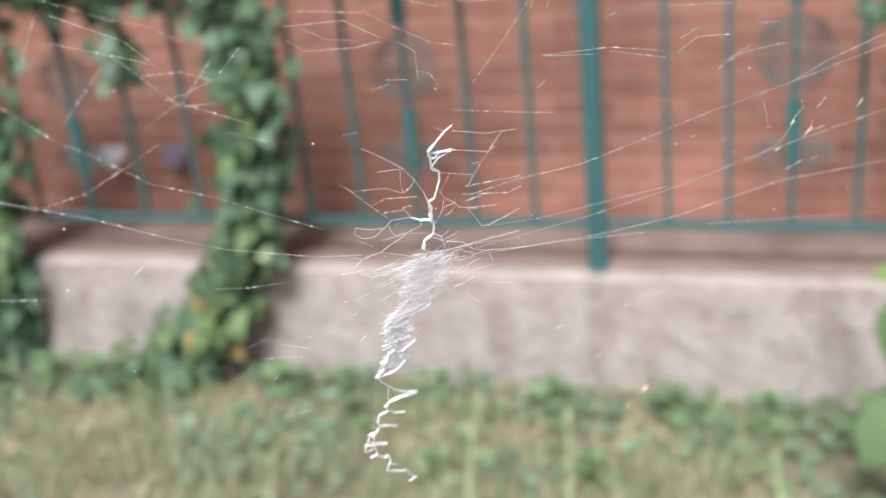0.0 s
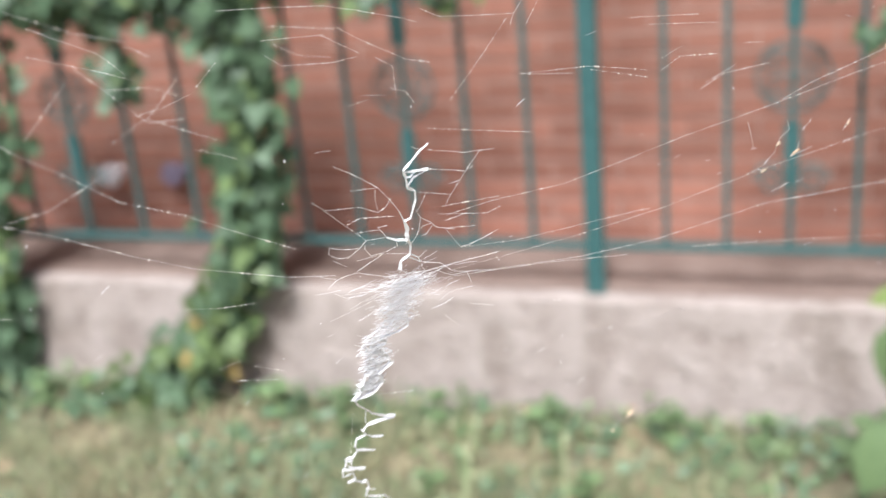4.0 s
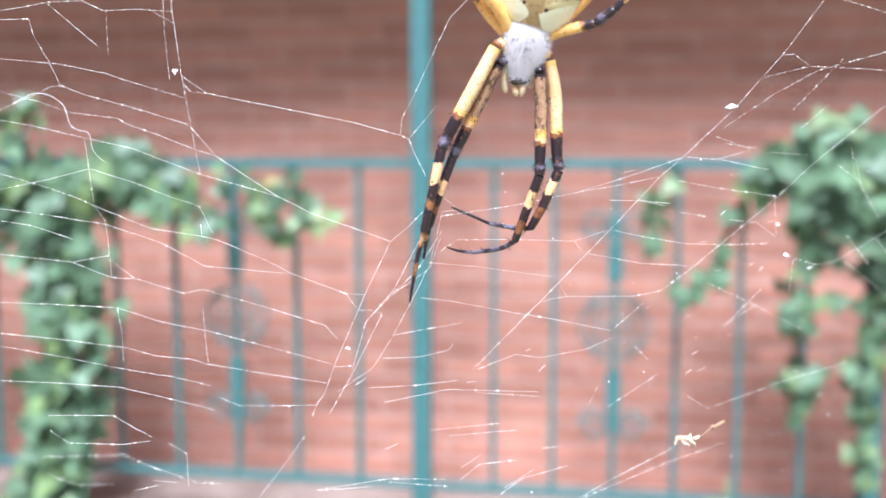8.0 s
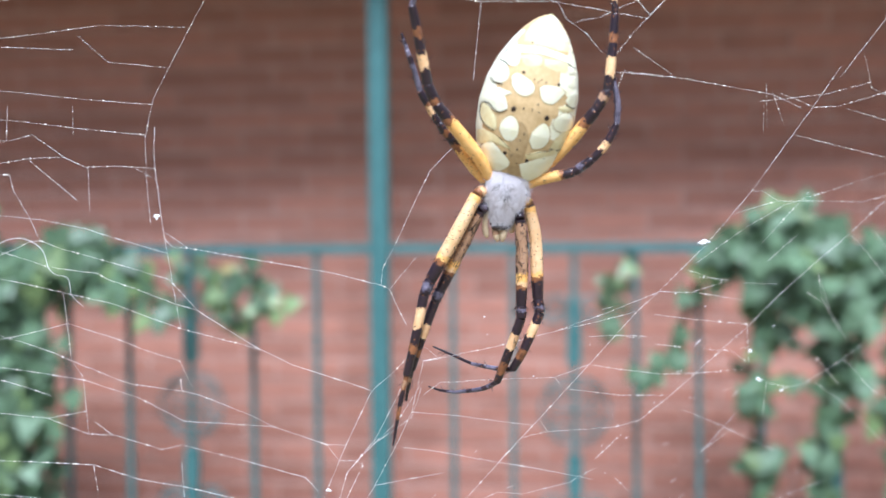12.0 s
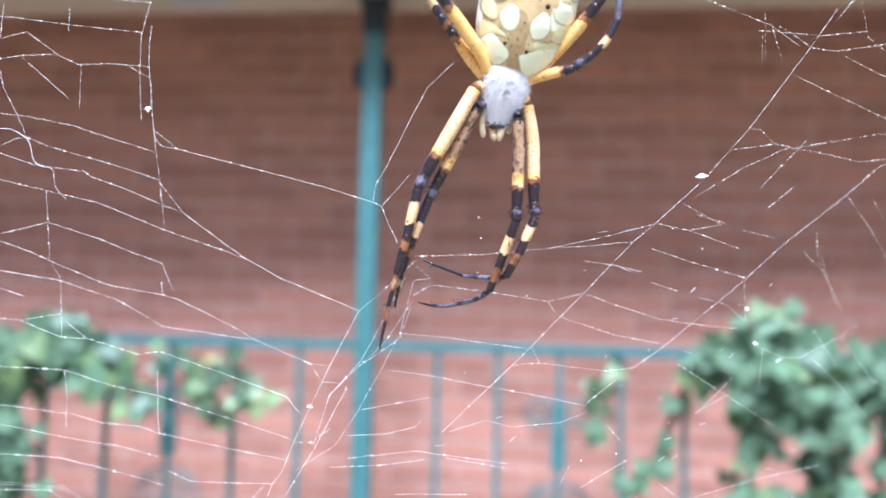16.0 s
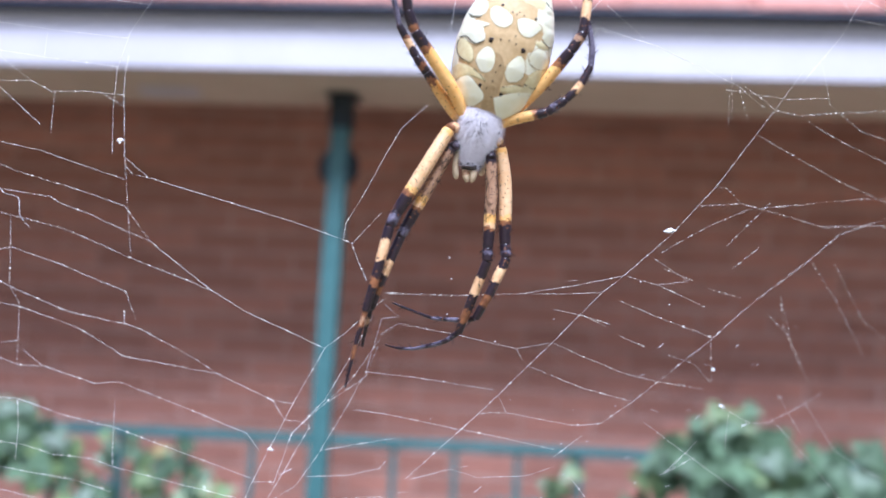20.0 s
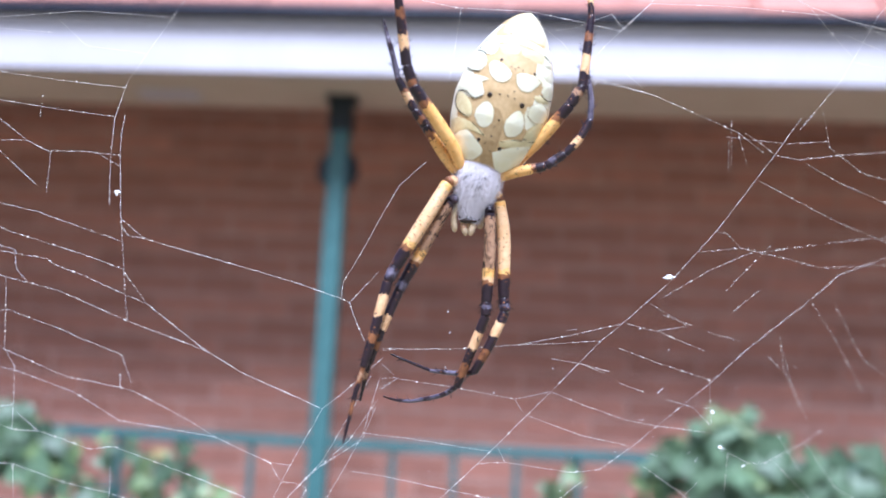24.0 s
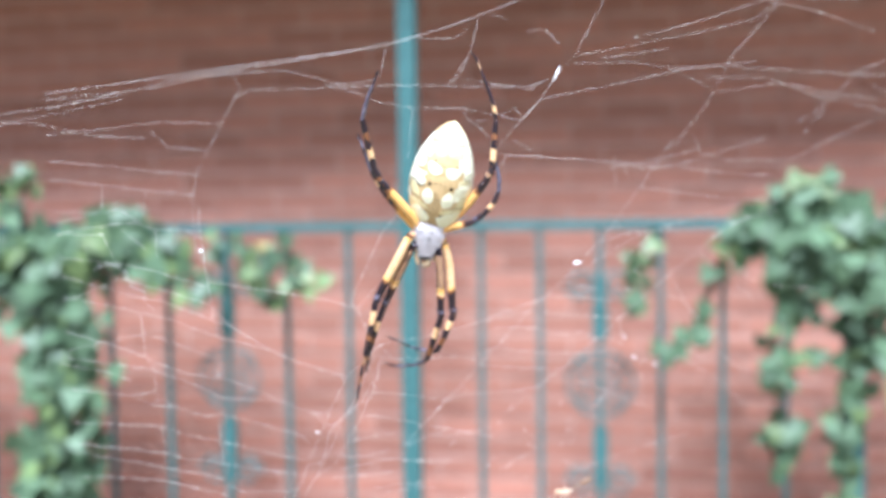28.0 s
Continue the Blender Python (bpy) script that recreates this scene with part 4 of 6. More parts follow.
def leg(segments, seed, hind=0.0):
    """segments: (name, from, to, radius at both ends, bands as letters of even length)."""
    rng = random.Random(seed)
    first = None
    for n, (name, line, r0, r1, bands) in enumerate(segments):
        line = [tipped(Vector(p), hind) for p in line]
        pts = smooth_line(line, 6) if len(line) > 2 else [Vector(line[0]).lerp(Vector(line[1]), k / 10) for k in range(11)]
        lengths = [0.0]
        for a, b in zip(pts, pts[1:]):
            lengths.append(lengths[-1] + (b - a).length)
        # bands get rings of their own, so that their edges are crisp
        steps, total = [], len(bands) * 3
        for k in range(total + 1):
            f = k / total * lengths[-1]
            i = max(j for j in range(len(pts) - 1) if lengths[j] <= f + 1e-9)
            steps.append(pts[i].lerp(pts[i + 1], (f - lengths[i]) / (lengths[i + 1] - lengths[i])))
        swell = 0.14 if name == "femur" else 0.06
        rad = [(r0 + (r1 - r0) * k / total) * (1 + swell * math.sin(math.pi * k / total)) for k in range(total + 1)]
        rad[0] *= 0.92
        rad[-1] *= 0.93
        bm = bmesh.new()
        fine = []
        for k in range(total * 2 + 1):
            i, odd = divmod(k, 2)
            fine.append((steps[i].lerp(steps[i + 1], 0.5), (rad[i] + rad[i + 1]) / 2) if odd else (steps[i], rad[i]))
        tube(bm, [p for p, _ in fine], [r for _, r in fine], 18)
        bm.faces.ensure_lookup_table()
        for q, face in enumerate(bm.faces):
            c = face.calc_center_median()
            at = min(q // 18, total * 2 - 1) / (total * 2) * len(bands) + 0.75 * noise.noise(c * 2.6 + Vector((seed, 0, 0))) + 0.35 * noise.noise(c * 7.0)
            coat = bands[max(0, min(len(bands) - 1, int(at)))]
            if coat in "SY" and noise.noise(c * 9.0) > 0.62:
                coat = "R"
            elif coat == "B" and noise.noise(c * 5.0) > 0.55:
                coat = "R"
            face.material_index = COATS[coat][1]
        ob = spider_part("leg" if n == 0 else name, bm, LEG_MATS, first, "banded leg, yellow thigh and black joints" if n == 0 else "")
        first = first or ob
        bm = bmesh.new()
        for k in range(int(22 if name != "tarsus" else 8)):
            f = rng.uniform(0.08, 0.95) * (total - 1)
            i = int(f)
            p, q = steps[i], steps[i + 1]
            a = rng.uniform(0, 2 * math.pi)
            ahead = (q - p).normalized()
            side = ahead.cross(Vector((0, 1, 0))).normalized()
            out = side * math.cos(a) + side.cross(ahead) * math.sin(a)
            root = p + out * rad[i] * 0.9
            tube(bm, (root, root + (out * 0.75 + ahead * 0.6) * rng.uniform(0.4, 0.95)), (0.042, 0.008), 4)
        for k in range(90 if name == "femur" and "NN" in bands else 0):
            i = int(rng.uniform(0.1, 0.72) * (total - 4))
            a = rng.uniform(math.pi, 2 * math.pi)
            ahead = (steps[i + 1] - steps[i]).normalized()
            side = ahead.cross(Vector((0, 1, 0))).normalized()
            out = side * math.cos(a) + Vector((0, 1, 0)) * math.sin(a)
            far = i + rng.randint(1, 4)
            tube(bm, (steps[i] + out * rad[i] * 0.985, steps[far] + out * rad[far] * 0.985), (rng.uniform(0.04, 0.08), 0.03), 4)
        for k in range(40 if name == "femur" else 0):
            f = rng.uniform(0.05, 0.9) * (total - 1)
            i = int(f)
            a = rng.uniform(math.pi, 2 * math.pi)
            ahead = (steps[i + 1] - steps[i]).normalized()
            side = ahead.cross(Vector((0, 1, 0))).normalized()
            out = side * math.cos(a) + Vector((0, 1, 0)) * math.sin(a)
            bmesh.ops.create_icosphere(bm, subdivisions=1, radius=rng.uniform(0.045, 0.08), matrix=Matrix.Translation(steps[i] + out * rad[i] * 0.98))
        tagged(spider_part("bristle_coat", bm, M_BLACK, first), kind="stuff")
    return first


leg((("femur", ((-2.0, -1.9, 5.0), (-4.3, -2.0, 0.7), (-7.6, -1.5, -5.0)), 0.74, 0.72, "YSSSSSSSSSSSSSYRBBBB"),
     ("patella", ((-7.6, -1.5, -5.0), (-8.4, -1.6, -6.8)), 0.66, 0.62, "BGGB"),
     ("tibia", ((-8.4, -1.6, -6.8), (-9.5, -1.2, -11.8), (-10.8, -0.4, -16.7)), 0.62, 0.48, "BBBTTTTTBBBBRRBBBBBB"),
     ("metatarsus", ((-10.8, -0.4, -16.7), (-11.7, 0.1, -20.2), (-12.3, 0.3, -23.3)), 0.33, 0.21, "RNRBBBRRBB"),
     ("tarsus", ((-12.3, 0.3, -23.3), (-12.5, 0.35, -24.4), (-12.7, 0.4, -25.5)), 0.2, 0.11, "BBBB"),
     ("coxa", ((-0.2, 0.2, 5.9), (-1.2, -0.9, 5.6), (-2.0, -1.85, 5.1)), 0.6, 0.66, "BNNSSR")), 1)
leg((("femur", ((-1.75, -0.7, 3.1), (-3.7, -0.5, -0.7), (-6.6, 0.3, -6.2)), 0.66, 0.66, "BNNNNNNNNNNNNYYSRBBBB"),
     ("patella", ((-6.6, 0.3, -6.2), (-7.3, 0.3, -7.7)), 0.62, 0.58, "BGGB"),
     ("tibia", ((-7.3, 0.3, -7.7), (-9.1, 0.5, -12.4), (-10.4, 1.2, -16.2)), 0.58, 0.46, "BBBBBBTTTTBBBRRBBBB"),
     ("metatarsus", ((-10.4, 1.2, -16.2), (-10.9, 2.0, -18.0), (-11.3, 3.0, -19.5)), 0.3, 0.2, "BNBB"),
     ("tarsus", ((-11.3, 3.0, -19.5), (-11.5, 3.4, -20.5)), 0.19, 0.11, "BB"),
     ("coxa", ((-0.1, 0.9, 4.4), (-1.0, 0.1, 3.8), (-1.75, -0.65, 3.1)), 0.55, 0.62, "BBRBGB")), 2)
leg((("femur", ((3.05, 0.1, 2.1), (3.2, 1.0, -2.2), (3.0, 1.9, -8.3)), 0.66, 0.64, "BNNNNNNNNNNNNYYSRBBBB"),
     ("patella", ((3.0, 1.9, -8.3), (3.0, 2.0, -9.9)), 0.62, 0.58, "BGBB"),
     ("tibia", ((3.0, 2.0, -9.9), (1.1, 3.4, -14.9), (-0.2, 4.8, -18.2)), 0.58, 0.48, "BBBBTTTTBBBBRRRBBB"),
     ("metatarsus", ((-0.2, 4.8, -18.2), (-2.2, 6.2, -19.3), (-5.8, 8.0, -20.1)), 0.33, 0.22, "BGBGGBGG"),
     ("tarsus", ((-5.8, 8.0, -20.1), (-7.8, 8.8, -20.0), (-9.5, 9.4, -19.6)), 0.22, 0.12, "GBBB"),
     ("coxa", ((2.3, 1.0, 4.0), (2.75, 0.6, 3.0), (3.05, 0.15, 2.1)), 0.55, 0.62, "BBRBGB")), 3)
leg((("femur", ((4.1, 0.6, 3.7), (4.8, 1.8, -0.5), (5.0, 2.8, -7.6)), 0.7, 0.68, "YSSSSSSSSSSSSSYRBBBB"),
     ("patella", ((5.0, 2.8, -7.6), (5.25, 2.7, -9.3)), 0.64, 0.6, "BBGB"),
     ("tibia", ((5.25, 2.7, -9.3), (3.4, 3.0, -13.6), (1.8, 4.0, -16.5)), 0.6, 0.48, "BBBTTTTBBBBRRRBBBB"),
     ("metatarsus", ((1.8, 4.0, -16.5), (-0.2, 5.4, -16.6), (-3.6, 7.4, -16.3)), 0.33, 0.22, "BGBGGBGG"),
     ("tarsus", ((-3.6, 7.4, -16.3), (-6.6, 8.6, -15.2), (-8.9, 9.2, -14.3)), 0.21, 0.12, "BBBB"),
     ("coxa", ((2.9, 0.4, 5.2), (3.6, 0.3, 4.6), (4.05, 0.55, 3.8)), 0.55, 0.64, "NNRSYR")), 4)
leg((("femur", ((-0.6, 0.2, 7.4), (-2.2, -0.7, 10.4), (-6.7, -1.7, 16.4)), 0.72, 0.66, "YYYYYYYYYYYYRBBB"),
     ("patella", ((-6.7, -1.7, 16.4), (-7.7, -1.6, 18.9)), 0.62, 0.6, "RBBB"),
     ("tibia", ((-7.7, -1.6, 18.9), (-8.4, -1.3, 22.6), (-9.6, -0.8, 28.9)), 0.62, 0.48, "BBBSSSBBBRRBBBB"),
     ("metatarsus", ((-9.6, -0.8, 28.9), (-8.7, -0.3, 32.7), (-7.4, 0.1, 36.2)), 0.36, 0.26, "GGGGGGGG"),
     ("tarsus", ((-7.4, 0.1, 36.2), (-6.8, 0.2, 38.0), (-6.2, 0.2, 39.2)), 0.24, 0.13, "BGBB")), 5, 0.36)
leg((("femur", ((-0.2, 0.6, 6.2), (-2.0, 0.1, 7.9), (-5.1, -0.4, 12.1)), 0.6, 0.58, "YYYYYYYYRB"),
     ("patella", ((-5.1, -0.4, 12.1), (-6.5, -0.4, 14.0)), 0.56, 0.52, "BRBB"),
     ("tibia", ((-6.5, -0.4, 14.0), (-7.5, -0.2, 15.7), (-8.9, 0.1, 18.1)), 0.5, 0.42, "BBSSRBBB"),
     ("metatarsus", ((-8.9, 0.1, 18.1), (-9.6, 0.3, 20.7), (-10.5, 0.5, 23.4)), 0.34, 0.28, "GGGGBG"),
     ("tarsus", ((-10.5, 0.5, 23.4), (-11.2, 0.6, 25.6)), 0.26, 0.14, "GB")), 6, 0.27)
leg((("femur", ((4.0, 0.4, 6.6), (8.6, -0.4, 11.0), (12.0, -1.5, 14.9)), 0.7, 0.66, "YYYYYYYYYYYRBB"),
     ("patella", ((12.0, -1.5, 14.9), (13.4, -1.5, 17.2)), 0.62, 0.58, "BBNB"),
     ("tibia", ((13.4, -1.5, 17.2), (13.8, -1.3, 20.7), (14.3, -0.8, 26.3)), 0.58, 0.46, "BBBSSSSBBBRRBBBB"),
     ("metatarsus", ((14.3, -0.8, 26.3), (14.0, -0.6, 29.3), (12.3, -0.2, 34.8)), 0.38, 0.26, "BBSSBBBBBBBB"),
     ("tarsus", ((12.3, -0.2, 34.8), (11.1, 0, 38.0), (10.2, 0.1, 39.4)), 0.24, 0.12, "BNBB")), 7, 0.14)
leg((("femur", ((3.0, 0.4, 5.6), (4.8, 0, 6.7), (9.4, -0.6, 7.7)), 0.6, 0.56, "YYYYYYYYYRBB"),
     ("patella", ((9.4, -0.6, 7.7), (11.6, -0.7, 9.2)), 0.54, 0.5, "BGBB"),
     ("tibia", ((11.6, -0.7, 9.2), (13.2, -0.5, 11.0), (14.5, -0.2, 13.5)), 0.48, 0.42, "BBSSBBBB"),
     ("metatarsus", ((14.5, -0.2, 13.5), (14.6, 0, 15.9), (14.3, 0.2, 18.0)), 0.36, 0.32, "GGGGGG"),
     ("tarsus", ((14.3, 0.2, 18.0), (14.2, 0.3, 19.4)), 0.28, 0.16, "GB")), 8, 0.2)

# ---------------------------------------------------------------- the web, in millimetres round the spider's head
web = thing("spider_web", HEAD, "torn orb web of pale beaded silk", "spider web")
side_web = thing("spider_web", HEAD, "slack side sheet of the orb web, stirred by the wind", "spider web")
WEB_RNG = random.Random(21)


def web_depth(layer, x, z):
    """How far behind the spider the silk hangs: L flat on one side, T the upper frame, P the leaning lower sheet."""
    if layer == "L":
        return max(-1.0, min(9.0, 9.0 + 0.42 * (x + 18.0)))
    if layer == "T":
        return max(1.5, min(90.0, 0.9 * (x - 3.2) - 0.6 * (z + 0.6)))
    return max(-50.0, min(90.0, 0.9 * (x - 3.2) - 0.6 * (z + 0.6) - 15.0 * max(0.0, min(1.0, (-30.0 - z) / 25.0))))


def bead(verts, faces, p, r, long=1.0, ahead=Vector((1, 0, 0))):
    k = len(verts)
    side = ahead.cross(Vector((0, 1, 0)))
    if side.length < 1e-3:
        side = Vector((1, 0, 0))
    side.normalize()
    up = side.cross(ahead)
    verts += [p + ahead * r * long, p - ahead * r * long] + [p + (side * math.cos(a) + up * math.sin(a)) * r for a in (0, 1.257, 2.513, 3.77, 5.027)]
    for i in range(5):
        a, b = k + 2 + i, k + 2 + (i + 1) % 5
        faces += [(k, a, b), (k + 1, b, a)]


def strand(layer, weight, *flat):
    """One silk thread through x, z pairs, with droplets strung along it."""
    pts = [Vector((flat[i], web_depth(layer, flat[i], flat[i + 1]), flat[i + 1])) for i in range(0, len(flat), 2)]
    line = [a.lerp(b, k / 5) for a, b in zip(pts, pts[1:]) for k in range(5)] + [pts[-1]]
    rng = WEB_RNG
    r = weight * (0.0031 if layer == "P" else 0.0038)
    verts, faces = [], []
    for n, p in enumerate(line):
        ahead = (line[min(n + 1, len(line) - 1)] - line[max(n - 1, 0)]).normalized()
        side = ahead.cross(Vector((0, 1, 0))).normalized()
        up = side.cross(ahead)
        p = p + Vector((rng.uniform(-0.03, 0.03), 0, rng.uniform(-0.03, 0.03)))
        # uneven thickness puts the silk's broken glints into its shape
        thick = r * rng.uniform(0.55, 1.35)
        k = len(verts)
        verts += [p + (side * math.cos(q) + up * math.sin(q)) * thick for q in (0, 1.257, 2.513, 3.77, 5.027)]
        if n:
            faces += [(k - 5 + i, k - 5 + (i + 1) % 5, k + (i + 1) % 5, k + i) for i in range(5)]
    plain = len(faces)
    for a, b in zip(line, line[1:]):
        gap = (b - a).length
        for n in range(int(gap * 1.8 + rng.random())):
            big = rng.random() < 0.1
            bead(verts, faces, a.lerp(b, rng.random()), rng.uniform(0.09, 0.14) if big else rng.uniform(0.035, 0.08), rng.uniform(1.0, 1.6), (b - a).normalized())
    me = bpy.data.meshes.new("thread")
    me.from_pydata([v * 0.001 for v in verts], [], faces)
    me.materials.append(M_SILK)
    me.materials.append(M_BEAD)
    me.polygons.foreach_set("material_index", [int(n >= plain) for n in range(len(faces))])
    ob = new("thread", me)
    ob.parent = side_web if layer == "L" else web


strand("L", 4, -42.0, 13.6, -42.2, 11.2, -42.1, 9.1, -41.7, 5.6, -41.4, 2.5, -41.2, 0.8)
strand("L", 4, -41.2, 0.8, -38.5, -1.3, -35.3, -2.0, -27.0, -3.7, -21.7, -4.8, -15.6, -6.5, -14.5, -7.0, -13.6, -9.1, -12.3, -11.7)
strand("L", 4, -30.4, -14.4, -26.5, -16.6, -18.1, -20.0, -17.0, -20.4)
strand("L", 4, -37.6, -9.1, -32.8, -12.7, -30.4, -14.4)
strand("L", 3, -41.0, -0.2, -40.2, -1.2, -38.5, -1.3)
strand("L", 3, -71.1, 10.5, -61.6, 12.3, -58.1, 13.1, -54.0, 10.2, -51.2, 8.9, -46.9, 9.0, -42.1, 8.6)
strand("L", 3, -71.0, 8.5, -61.4, 9.7, -58.9, 10.1, -54.0, 10.2)
strand("L", 3, -58.9, 10.1, -52.2, 4.7)
strand("L", 3, -44.5, 8.6, -42.0, 7.2)
strand("L", 3, -71.3, 12.5, -61.6, 12.4, -61.4, 16.7)
strand("L", 3, -71.0, 8.2, -61.3, 8.1, -60.8, 6.1, -58.8, 2.8, -57.3, -0.3)
strand("L", 3, -70.6, 3.7, -61.0, 2.8, -57.3, 2.4, -51.1, 1.2, -48.5, 0.3, -40.9, -1.9)
strand("L", 3, -70.0, -4.7, -60.7, -1.3, -58.6, -0.3, -57.1, -0.3, -54.5, -1.3, -48.0, -3.0, -43.8, -4.2, -40.6, -5.2)
strand("L", 3, -70.4, 0.2, -60.6, -2.2, -56.2, -3.6, -49.7, -4.4, -48.6, -5.1, -44.6, -6.4, -39.9, -8.3, -37.6, -9.1)
strand("L", 3, -70.1, -3.8, -60.4, -5.5, -54.4, -6.8, -47.7, -8.2, -44.8, -9.3, -39.4, -11.4, -32.9, -13.5, -30.4, -14.4)
strand("L", 3, -69.3, -14.0, -60.0, -12.2, -53.8, -10.7, -47.1, -12.7, -43.1, -14.2, -39.6, -15.4)
strand("L", 3, -69.6, -10.5, -59.9, -13.1, -55.8, -14.4, -53.4, -15.4, -46.7, -17.9, -45.3, -18.3, -39.4, -19.2, -37.7, -19.7, -31.9, -22.6, -28.9, -24.4)
strand("L", 3, -69.2, -15.6, -59.7, -16.7, -51.8, -17.8, -44.5, -20.0, -40.9, -21.9, -39.2, -23.0, -28.9, -24.4)
strand("L", 3, -28.9, -24.4, -22.6, -27.2, -20.2, -27.4)
strand("L", 3, -68.7, -21.7, -59.3, -22.5, -56.7, -22.7, -51.4, -24.6, -47.8, -24.7, -41.7, -26.4, -39.4, -26.0, -32.7, -28.4, -25.2, -31.3, -23.7, -33.2)
strand("L", 3, -56.7, -22.7, -51.7, -21.8)
strand("L", 3, -50.8, -22.8, -48.1, -24.7)
strand("L", 3, -68.3, -28.2, -58.9, -28.3, -50.7, -28.5, -44.7, -30.2, -39.2, -31.3, -28.0, -35.2, -24.5, -36.5)
strand("L", 3, -68.0, -32.3, -58.6, -32.9, -49.3, -33.7, -45.8, -34.6, -41.1, -34.9, -39.0, -35.7, -31.4, -37.6, -25.1, -39.0)
strand("L", 3, -67.8, -34.0, -58.4, -35.2, -52.7, -36.1, -47.8, -36.8, -43.6, -37.2, -38.9, -38.5)
strand("L", 3, -67.5, -38.7, -58.2, -38.7, -50.8, -38.9, -46.9, -39.6, -40.2, -41.1, -38.4, -41.8)
strand("L", 3, -37.9, -40.1, -35.5, -41.4, -31.2, -41.7, -26.4, -41.9)
strand("L", 3, -17.0, -20.4, -20.3, -27.4, -21.2, -29.6, -24.2, -36.9, -25.3, -40.3, -26.4, -41.9, -26.9, -43.4)
strand("L", 3, -17.0, -20.4, -14.4, -18.2, -11.6, -15.4, -9.8, -13.8)
strand("L", 3, -15.6, -6.5, -15.4, -4.3, -14.0, -1.8, -10.7, 5.1, -9.0, 8.4, -5.7, 11.7)
strand("L", 3, -14.5, -7.0, -10.9, -2.8)
strand("L", 3, -11.2, -16.1, -13.6, -21.1, -16.6, -26.8, -19.6, -30.3)
strand("L", 3, -9.8, -14.6, -8.0, -16.1, -10.1, -16.4, -11.7, -23.1, -14.1, -28.1, -15.1, -29.9)
strand("L", 3, -10.4, -19.9, -11.7, -23.8, -16.9, -27.5, -20.2, -31.0, -21.9, -37.2)
strand("L", 3, -18.3, -30.3, -21.9, -37.9, -24.9, -43.4)
strand("L", 3, -39.5, -17.8, -39.4, -19.2)
strand("L", 3, -39.5, -28.2, -39.2, -34.1, -39.0, -35.8)
strand("L", 3, -12.9, -27.8, -9.1, -28.1, -0.3, -29.5, 4.2, -30.1, 11.7, -31.4)
strand("L", 3, -16.8, -32.9, -7.6, -31.0)
strand("L", 3, -18.1, -36.1, -13.1, -35.7, -9.3, -34.7, -8.6, -33.8)
strand("L", 3, -19.9, -40.0, -13.7, -39.6, -8.1, -38.7)
strand("L", 3, -11.7, -23.1, -5.7, -23.5, 4.1, -24.6)
strand("L", 2, -40.6, -5.2, -37.5, -9.2)
strand("L", 2, -41.2, 0.8, -40.8, -1.9, -40.3, -5.3, -39.9, -8.3, -39.4, -11.4)
strand("L", 2, -39.6, -15.4, -38.2, -18.8)
strand("L", 2, -54.4, -6.8, -53.9, -10.7, -53.4, -15.4, -51.9, -17.4, -51.5, -21.8, -51.3, -24.6)
strand("L", 2, -50.8, 8.9, -50.7, 3.2)
strand("L", 2, -22.6, -27.2, -21.9, -28.3, -21.2, -29.4, -19.6, -29.5, -18.3, -30.0)
strand("L", 2, -10.1, -18.9, -13.5, -24.2, -16.9, -27.5)
strand("L", 2, -14.9, -29.5, -16.8, -33.1, -19.4, -37.3, -23.8, -40.3)
strand("L", 2, -24.2, -36.9, -21.8, -36.9)
strand("L", 2, -52.7, 16.6, -52.7, 13.0)
strand("L", 2, -50.7, -28.5, -50.2, -31.5, -50.1, -35.4)
strand("P", 4, -8.4, -14.7, -0.7, -13.8, 7.0, -12.4, 13.9, -10.4, 21.0, -8.0)
strand("P", 4, -6.1, -35.8, 2.2, -27.5, 4.7, -24.9, 11.5, -17.7, 18.0, -10.6, 21.0, -8.0, 27.7, -1.6, 34.1, 5.8, 39.8, 13.7, 42.5, 17.4, 46.3, 23.0)
strand("P", 4, 19.1, -27.7, 23.9, -24.3, 27.4, -21.4, 36.1, -14.3, 41.1, -9.6, 45.9, -5.7, 52.1, -0.9, 58.1, 4.3, 71.5, 10.3)
strand("P", 3, 7.0, -12.4, 12.4, -11.6, 17.8, -10.6)
strand("P", 3, -8.9, -19.2, -7.0, -17.8, -0.8, -18.2, 6.8, -19.0, 11.5, -17.7)
strand("P", 3, 6.8, -19.0, 7.7, -20.4)
strand("P", 3, 11.5, -17.7, 15.9, -19.0, 22.3, -20.6, 28.2, -21.2, 35.9, -21.6)
strand("P", 3, 8.3, -20.9, 16.1, -23.1, 23.9, -24.3)
strand("P", 3, 2.2, -27.5, 3.6, -27.2, 6.2, -27.1, 9.2, -27.5, 15.2, -28.2, 19.1, -27.7)
strand("P", 3, -5.5, -35.8, -0.9, -34.5, 2.3, -35.5, 8.6, -35.2, 12.4, -33.9)
strand("P", 3, 12.4, -32.6, 16.5, -29.5)
strand("P", 3, 34.1, 5.8, 35.9, 6.0, 38.6, 4.6, 31.8, 2.8)
strand("P", 3, 38.6, 4.6, 48.1, 4.7, 54.2, 4.6, 57.8, 5.4, 72.2, 8.3)
strand("P", 3, 39.8, 13.7, 48.6, 12.5, 56.3, 11.5, 71.5, 10.5)
strand("P", 3, 42.5, 17.4, 46.9, 17.9, 54.1, 20.2, 67.2, 24.1)
strand("P", 3, 48.5, 17.7, 55.0, 16.8, 69.8, 16.0)
strand("P", 3, 37.1, 18.7, 40.7, 18.0, 42.5, 17.4)
strand("P", 3, 24.8, -4.9, 31.2, -7.0)
strand("P", 3, 34.5, -7.4, 40.5, -7.9)
